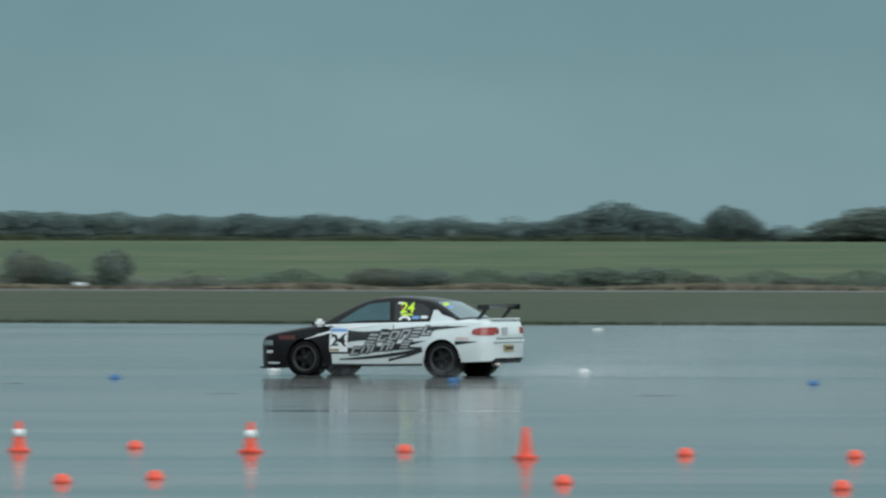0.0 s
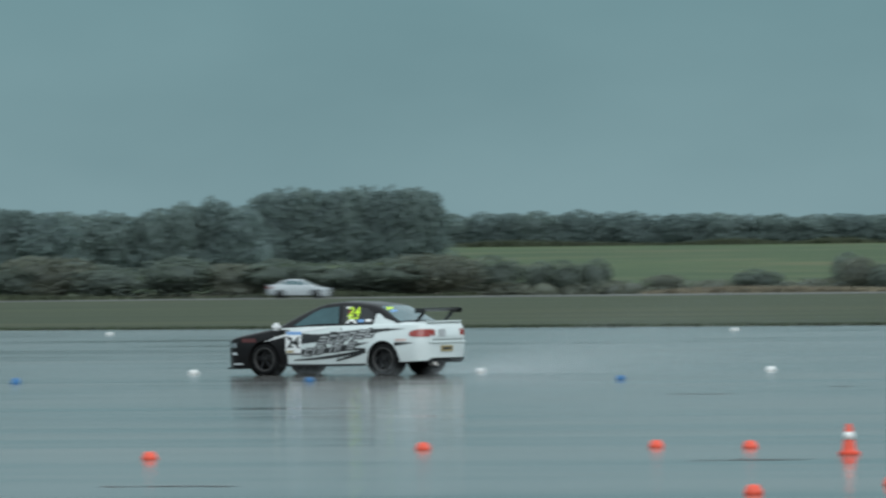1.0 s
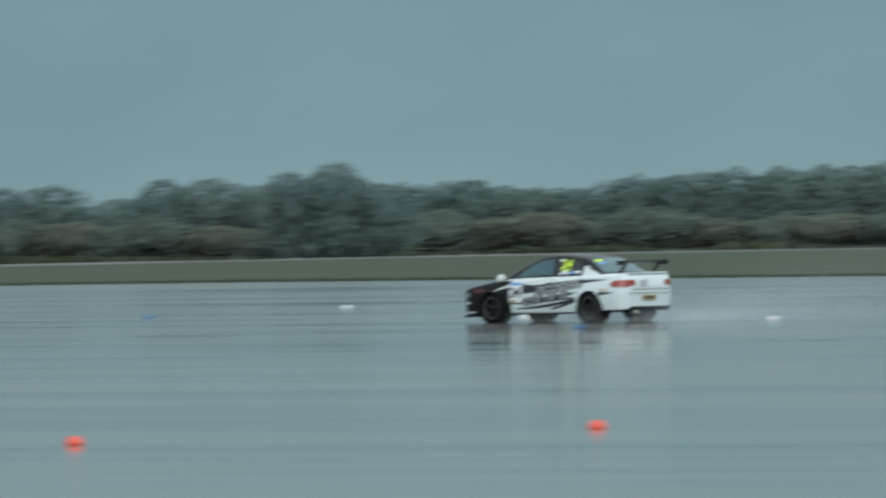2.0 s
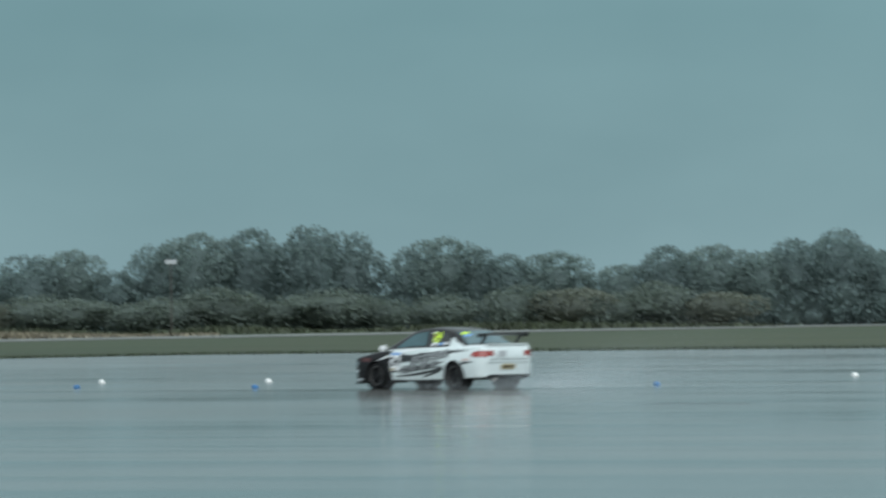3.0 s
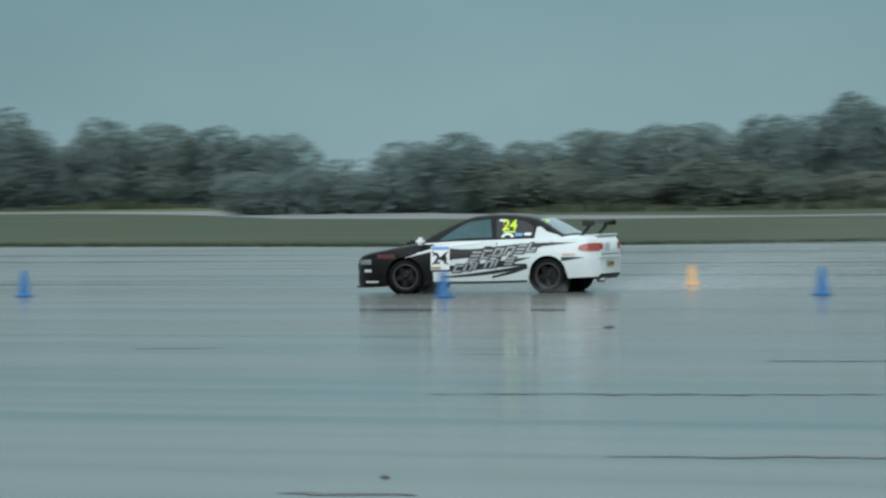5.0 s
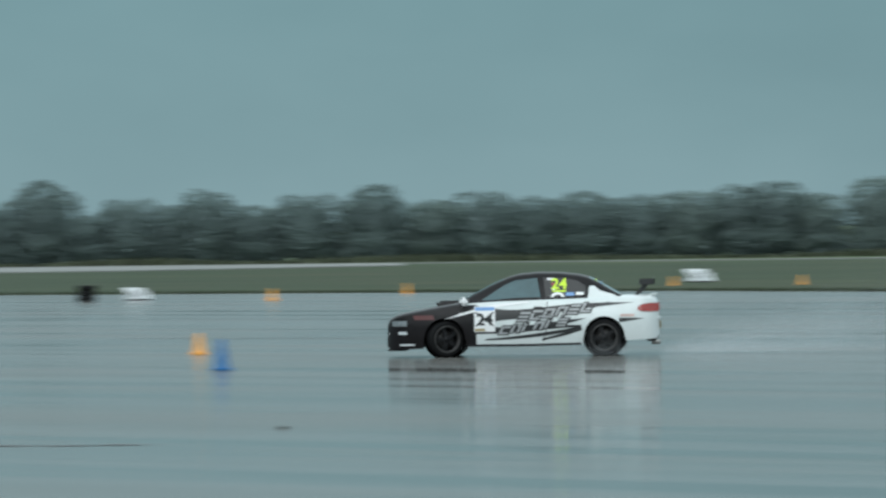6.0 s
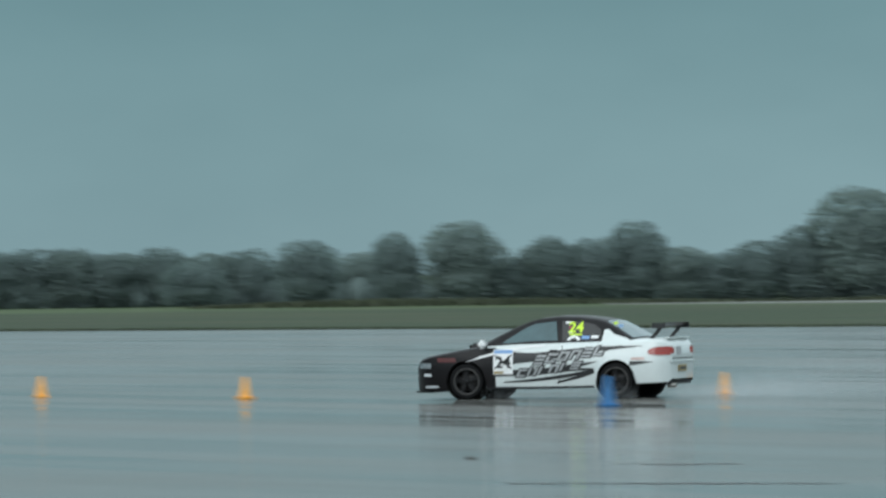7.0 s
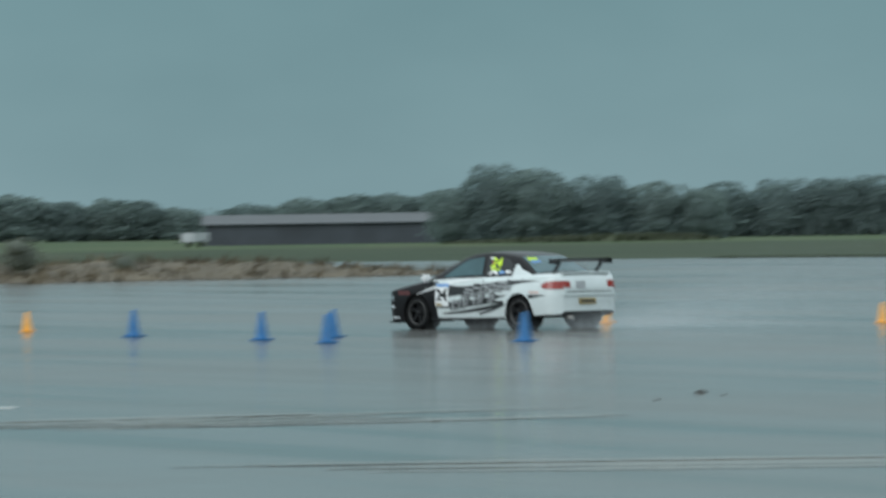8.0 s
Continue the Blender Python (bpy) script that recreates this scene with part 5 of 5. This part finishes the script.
def build_bank():
    """Low earth bank with dead grass at the apron's western corner."""
    v, f, n, m = [], [], 40, 11
    t = np.linspace(0, len(BANK) - 1, n)
    px, py = (np.interp(t, range(len(BANK)), [p[i] for p in BANK]) for i in (0, 1))
    rng = random.Random(9)
    for i in range(n):
        d = Vector((px[min(n - 1, i + 1)] - px[max(0, i - 1)], py[min(n - 1, i + 1)] - py[max(0, i - 1)])).normalized()
        end = min(1, i / 3, (n - 1 - i) / 4)
        for k in range(m):
            u = -1 + 2 * k / (m - 1)
            h = 0.58 * end * (1 - u * u) * rng.uniform(0.75, 1.15)
            v.append((px[i] - d.y * u * 9, py[i] + d.x * u * 9, 0.012 + h))
    f = [(i * m + k, i * m + k + 1, (i + 1) * m + k + 1, (i + 1) * m + k) for i, k in product(range(n - 1), range(m - 1))]
    bank = new("earth_bank", mesh_of("earth_bank", v, f, M["dry"], True))
    tagged(bank, "low bank of brown dead grass beside the apron", "bank", kind="structure")
    g = np.random.default_rng(61)
    c = 7000
    base = np.array(v)[g.integers(0, len(v), c)] + np.column_stack([g.normal(size=(c, 2)) * 0.8, np.zeros(c)])
    w = g.normal(size=(c, 3)) * np.array([0.05, 0.05, 0])
    tip = np.column_stack([g.normal(size=(c, 2)) * 0.12, g.uniform(0.12, 0.42, c)])
    base[:, 2] = np.maximum(base[:, 2] - 0.08, 0.0)
    tri = np.stack([base - w, base + w, base + tip], 1).reshape(-1, 3)
    grass = new("dead_grass", mesh_of("dead_grass", tri, np.arange(c * 3).reshape(-1, 3).tolist(), M["dry"]))
    tagged(grass, "tufts of brown dead grass on the bank", "grass", kind="stuff")


build_bank()


def grass_strip(name, line, tall, deep, count, seed, material, label):
    """A ragged strip of long grass."""
    g = np.random.default_rng(seed)
    p = np.array(line, float)
    d = np.linalg.norm(np.diff(p, axis=0), axis=1)
    i = g.choice(len(d), count, p=d / d.sum())
    k = g.random(count)[:, None]
    xy = p[i] * (1 - k) + p[i + 1] * k + np.column_stack([g.normal(size=count) * 0.8, np.abs(g.normal(size=count)) * deep])
    rise = tall * (0.70 + 0.30 * np.sin(xy[:, 0] * 0.33 + 1.7 * np.sin(xy[:, 0] * 0.11)))
    base = np.column_stack([xy, [terrain(x, y) for x, y in xy]])
    w = np.column_stack([g.normal(size=(count, 2)) * 0.10, np.zeros(count)])
    tip = np.column_stack([g.normal(size=(count, 2)) * 0.18, rise * g.uniform(0.4, 1.0, count)])
    tri = np.stack([base - w, base + w, base + tip], 1).reshape(-1, 3)
    ob = new(name, mesh_of(name, tri, np.arange(count * 3).reshape(-1, 3).tolist(), M[material]))
    tagged(ob, label, "grass", kind="stuff")


def before(spots, gap):
    """The line of a row of trees, moved towards the apron."""
    out = []
    for x, y, *_ in spots:
        k = 1 - gap / math.hypot(x, y)
        out.append((x * k, y * k))
    return out


DEAD = "bleached brown dead grass along the track"
grass_strip("dead_grass", [(-44, 427), (-20, 428), (10, 428), (34, 426)], 0.62, 2.5, 24000, 62, "bleached", DEAD)
grass_strip("dead_grass", [(-187, 309), (-178, 314), (-168, 320), (-160, 332)], 0.55, 2.0, 12000, 63, "bleached", DEAD)
# Added tufts, lighter than the shaded band at the trees' foot they cover.
LONG = "long grass added over the dark foot of the trees"
grass_strip("long_grass", before(FAR_WOOD_WEST + FAR_WOOD, 9), 1.0, 1.5, 14000, 64, "long_grass", LONG)
grass_strip("long_grass", before(HEDGE_LINE, 5), 0.7, 1.0, 8000, 65, "long_grass", LONG)
grass_strip("long_grass", before(SCRUB_LINE, 5), 0.7, 1.0, 10000, 66, "long_grass", LONG)
grass_strip("long_grass", before(GROVE_WEST + GROVE_MID + GROVE, 7), 0.8, 1.2, 12000, 67, "long_grass", LONG)
grass_strip("long_grass", before(sorted(PARK_TREES[9:]) , 7), 0.8, 1.2, 4000, 68, "long_grass", LONG)
grass_strip("long_grass", before(PARK_WEST[5:], 7), 0.8, 1.2, 4000, 69, "long_grass", LONG)


def build_shed():
    """Long low shed with a pale sheet roof, far past the bank."""
    a, b = Vector((-502.0, 249.3)), Vector((-490.0, 277.0))
    mid, along_dir = (a + b) / 2, (b - a)
    shed = new("long_shed")
    length, deep = along_dir.length, 8.0
    part("wall", box("wall", (length, deep, 1.75), M["shed"], 0.02, (0, 0, 0.875)), shed, "dark clad wall")
    bm = bmesh.new()
    pr = [(-deep / 2 - 0.3, 1.76), (0, 2.55), (deep / 2 + 0.3, 1.76), (deep / 2 + 0.3, 1.86), (0, 2.65), (-deep / 2 - 0.3, 1.86)]
    vs = [bm.verts.new((x, y, z)) for x in (-length / 2 - 0.3, length / 2 + 0.3) for y, z in pr]
    bm.faces.new(vs[:6])
    bm.faces.new(vs[6:][::-1])
    for i in range(6):
        bm.faces.new((vs[i], vs[6 + i], vs[6 + (i + 1) % 6], vs[(i + 1) % 6]))
    bmesh.ops.recalc_face_normals(bm, faces=bm.faces)
    part("roof", from_bm("roof", bm, M["roof"], False), shed, "grey sheet roof")
    for i in range(5):
        part("door", box("door", (2.2, 0.06, 1.45), M["under"], 0.01, (-length / 2 + 3 + i * 4.6, deep / 2 + 0.03, 0.74)), shed)
    part("skylight", box("skylight", (0.8, 0.5, 0.06), M["board"], 0.01, (-1.0, 1.9, 2.31)), shed)
    ang = math.degrees(math.atan2(along_dir.y, along_dir.x))
    shed.matrix_basis = pose(mid.x, mid.y, -0.03, 0, 0, ang)
    tagged(shed, "long low dark shed with a grey sheet roof", "shed")
    van = new("box_trailer")
    part("box_body", box("box_body", (1.3, 2.2, 0.8), M["decal_silver"], 0.06, (0, 0, 0.80)), van)
    for s in (1, -1):
        part("wheel", lathe("wheel", [(0.1, -0.08), (0.30, -0.08), (0.30, 0.08), (0.1, 0.08)], M["rubber"], 20), van, m=pose(s * 0.6, 0.0, 0.30, 0, 90, 0))
    part("tow_bar", box("tow_bar", (0.1, 1.2, 0.08), M["plastic"], 0.01, (0, -1.9, 0.42)), van)
    van.matrix_basis = pose(-482.5, 240.0, -0.03, 0, 0, 30)
    tagged(van, "small pale grey box trailer parked beside the shed", "trailer")


build_shed()


def pole_panel():
    ob = new("pole_sign")
    part("pole", lathe("pole", [(0.04, 0), (0.03, 4.6), (0.0, 4.62)], M["bark"], 10), ob)
    part("panel", box("panel", (0.75, 0.06, 0.28), M["decal_silver"], 0.02, (0, 0, 4.75)), ob)
    ob.matrix_basis = pose(-170.2, 352.0, -0.03, 0, 0, 26)
    tagged(ob, "small white panel on a pole before the thicket", "sign")


pole_panel()
for bx, by, bh, bw in ((-213, 119, 1.55, 2.0), (-213.5, 123, 0.85, 1.1)):
    bush = bush_kind(int(bh * 100), "leaf_brown", 700)
    bush.matrix_basis = Matrix.LocRotScale((bx, by, 0.2), Euler((0, 0, bw)), (bw, bw, bh))
    tagged(bush, "brown dying bush on the low bank", "bush", "bank bushes")


# ---------------------------------------------------------------- dark lines and stains on the apron
# Water-edge lines and dark reflections in the film, drawn as dark strips.
DARK_LINES = [
    (-6.9, 93.3, -6.5, 93.4), (-3.4, 86.3, -2.9, 86.4), (2.7, 85.3, 3.4, 85.4), (-0.9, 92.3, -0.5, 92.4), (-5.7, 58.1, -4.4, 58.3),
    (-9.0, 88.6, -7.9, 88.4), (-10.3, 51.9, -9.0, 51.8), (-25.9, 92.9, -24.0, 92.5), (-24.9, 49.2, -23.0, 49.3), (-20.6, 44.0, -19.1, 44.2),
    (-39.8, 101.5, -37.4, 101.1), (-65.7, 119.1, -64.8, 119.1), (-52.7, 82.2, -48.4, 83.2), (-38.3, 62.7, -36.5, 63.3), (-43.5, 68.2, -42.5, 68.4),
    (-49.5, 87.1, -45.5, 87.5), (-44.3, 72.9, -41.9, 73.5), (-54.8, 90.8, -53.0, 91.1), (-72.7, 120.3, -66.3, 120.1), (-65.1, 93.1, -64.1, 93.7),
    (-113.4, 122.0, -107.7, 123.6), (-67.5, 80.5, -65.9, 81.7), (-74.1, 80.3, -73.0, 81.1), (-70.3, 76.3, -67.5, 78.3),
]


def seam(x0, y0, x1, y1, seed):
    """A thin dark strip with ragged edges."""
    rng = random.Random(seed)
    a, d = Vector((x0, y0)), Vector((x1 - x0, y1 - y0))
    nrm = Vector((-d.y, d.x)).normalized()
    n = max(6, int(d.length * 6))
    v = []
    for i in range(n + 1):
        k = i / n
        w = (0.05 + 0.13 * rng.random()) * math.sin(math.pi * min(1, max(0.03, k))) ** 0.4
        c = a + d * k + nrm * rng.uniform(-0.12, 0.12)
        for sgn in (-1, 1):
            q = c + nrm * w * sgn
            v.append((q.x, q.y, 0.004))
    f = [(2 * i, 2 * i + 1, 2 * i + 3, 2 * i + 2) for i in range(n)]
    ob = new("tar_seam", mesh_of("tar_seam", v, f, M["tar"]))
    tagged(ob, "dark ragged line on the wet asphalt", "seam", "tar seams", "structure")


for index, row in enumerate(DARK_LINES):
    seam(*row, index)


def silt_streak(x0, y0, x1, y1, width, seed):
    """Brown silt washed over the asphalt: a broad band with ragged ends."""
    rng = random.Random(seed)
    a, d = Vector((x0, y0)), Vector((x1 - x0, y1 - y0))
    nrm = Vector((-d.y, d.x)).normalized()
    n = max(10, int(d.length * 5))
    v = []
    for i in range(n + 1):
        k = i / n
        w = width * 0.5 * math.sin(math.pi * min(0.97, max(0.03, k))) ** 0.5
        c = a + d * k
        for sgn in (-1, 1):
            q = c + nrm * w * sgn * rng.uniform(0.75, 1.1)
            v.append((q.x, q.y, 0.0025 + 0.0012 * seed))
    f = [(2 * i, 2 * i + 1, 2 * i + 3, 2 * i + 2) for i in range(n)]
    ob = new("silt_streak", mesh_of("silt_streak", v, f, M["silt"]))
    tagged(ob, "brown silt washed across the wet asphalt", "silt", "silt streaks", "structure")


streak_rng = random.Random(5)
for sx, sy, ex, ey, spread, many in ((-76.6, 63.4, -75.6, 72.0, 1.5, 7), (-66.4, 63.0, -61.5, 72.5, 1.2, 6)):
    for index in range(many):
        k0, k1, off = streak_rng.uniform(0.0, 0.4), streak_rng.uniform(0.6, 1.0), streak_rng.uniform(-spread, spread)
        silt_streak(sx + (ex - sx) * k0 + off, sy + (ey - sy) * k0, sx + (ex - sx) * k1 + off, sy + (ey - sy) * k1, streak_rng.uniform(0.25, 0.8), index)


# ---------------------------------------------------------------- small litter on the apron
def clod(x, y, w, seed):
    """A lump of mud with torn grass in it."""
    bm = bmesh.new()
    bmesh.ops.create_icosphere(bm, subdivisions=2, radius=1.0)
    for p in bm.verts:
        k = 1 + 0.4 * noise.noise(p.co * 1.7 + Vector((seed, 0, 0)))
        p.co = Vector((p.co.x * w * k, p.co.y * w * 0.8 * k, max(0.0, p.co.z * w * 0.55 * k)))
    ob = new("mud_clod", from_bm("mud_clod", bm, M["mud"]))
    ob.matrix_basis = pose(x, y, 0.0, 0, 0, seed * 40)
    tagged(ob, "dark muddy clod lying on the wet asphalt", "mud", "mud clods")


for index, (x, y, w) in enumerate(((-80.3, 74.8, 0.10), (-77.0, 80.4, 0.09), (-78.6, 73.4, 0.05), (-79.4, 74.6, 0.04), (-64.4, 101.8, 0.09),
                                   (-68.3, 85.4, 0.08), (-63.4, 74.0, 0.06), (-44.0, 70.0, 0.05), (-74.6, 69.0, 0.05))):
    clod(x, y, w * 0.65, index + 1)


def paint_mark(x, y, length, width, rz):
    """Worn remnant of a painted line."""
    ob = new("paint_mark", box("paint_mark", (length, width, 0.004), M["worn_paint"], 0.0, (0, 0, 0.004)))
    ob.matrix_basis = pose(x, y, 0, 0, 0, rz)
    tagged(ob, "worn white painted dash on the asphalt", "road marking", "painted dashes", "structure")


paint_mark(-47.2, 85.6, 0.40, 0.35, 28)
paint_mark(-82.15, 67.5, 0.40, 0.24, 60)


STEER = [(0.0, 0.0), (4.7, 0.0), (5.8, 24.0), (6.5, 24.0), (6.9, 6.0), (7.2, 0.0), (8.0, 0.0)]


def motions():
    """Key everything that moves."""
    walk(rally_car, [(t, pose(x, y, 0, 0, 0, rz)) for t, x, y, rz in CAR_ROWS])
    spin = 86.0
    for w, a, s in zip(rally_wheels, (AXLE, AXLE, -AXLE, -AXLE), (1, -1, 1, -1)):
        steer = [(t, lerp(t, STEER) if a > 0 else 0.0) for t in [k / 30 for k in range(241)]]
        walk(w, [(t, pose(a, s * 0.735, WHEEL_R, 0, 0, turn) @ pose(0, 0, 0, 0, spin * 30 * t)) for t, turn in steer])
    for thing, x0, y0, vx, vy, t0, rz in ((far_car, -67.6, 413.5, 15.8, -0.2, 1.0, 0), (second_car, -326.2, 383, 14.0, -0.4, 5.8, 0)):
        walk(thing, [(t, pose(x0 + vx * (t - t0), y0 + vy * (t - t0), 0.02, 0, 0, rz)) for t in (0.0, 4.0, 8.0)])
    walk(far_spray, [(t, pose(-67.6 + 15.8 * (t - 1.0), 413.5 - 0.2 * (t - 1.0), 0.02)) for t in (0.0, 4.0, 8.0)])
    walk(spray, [(t, pose(x, y, 0, 0, 0, rz)) for t, x, y, rz in CAR_ROWS])


motions()
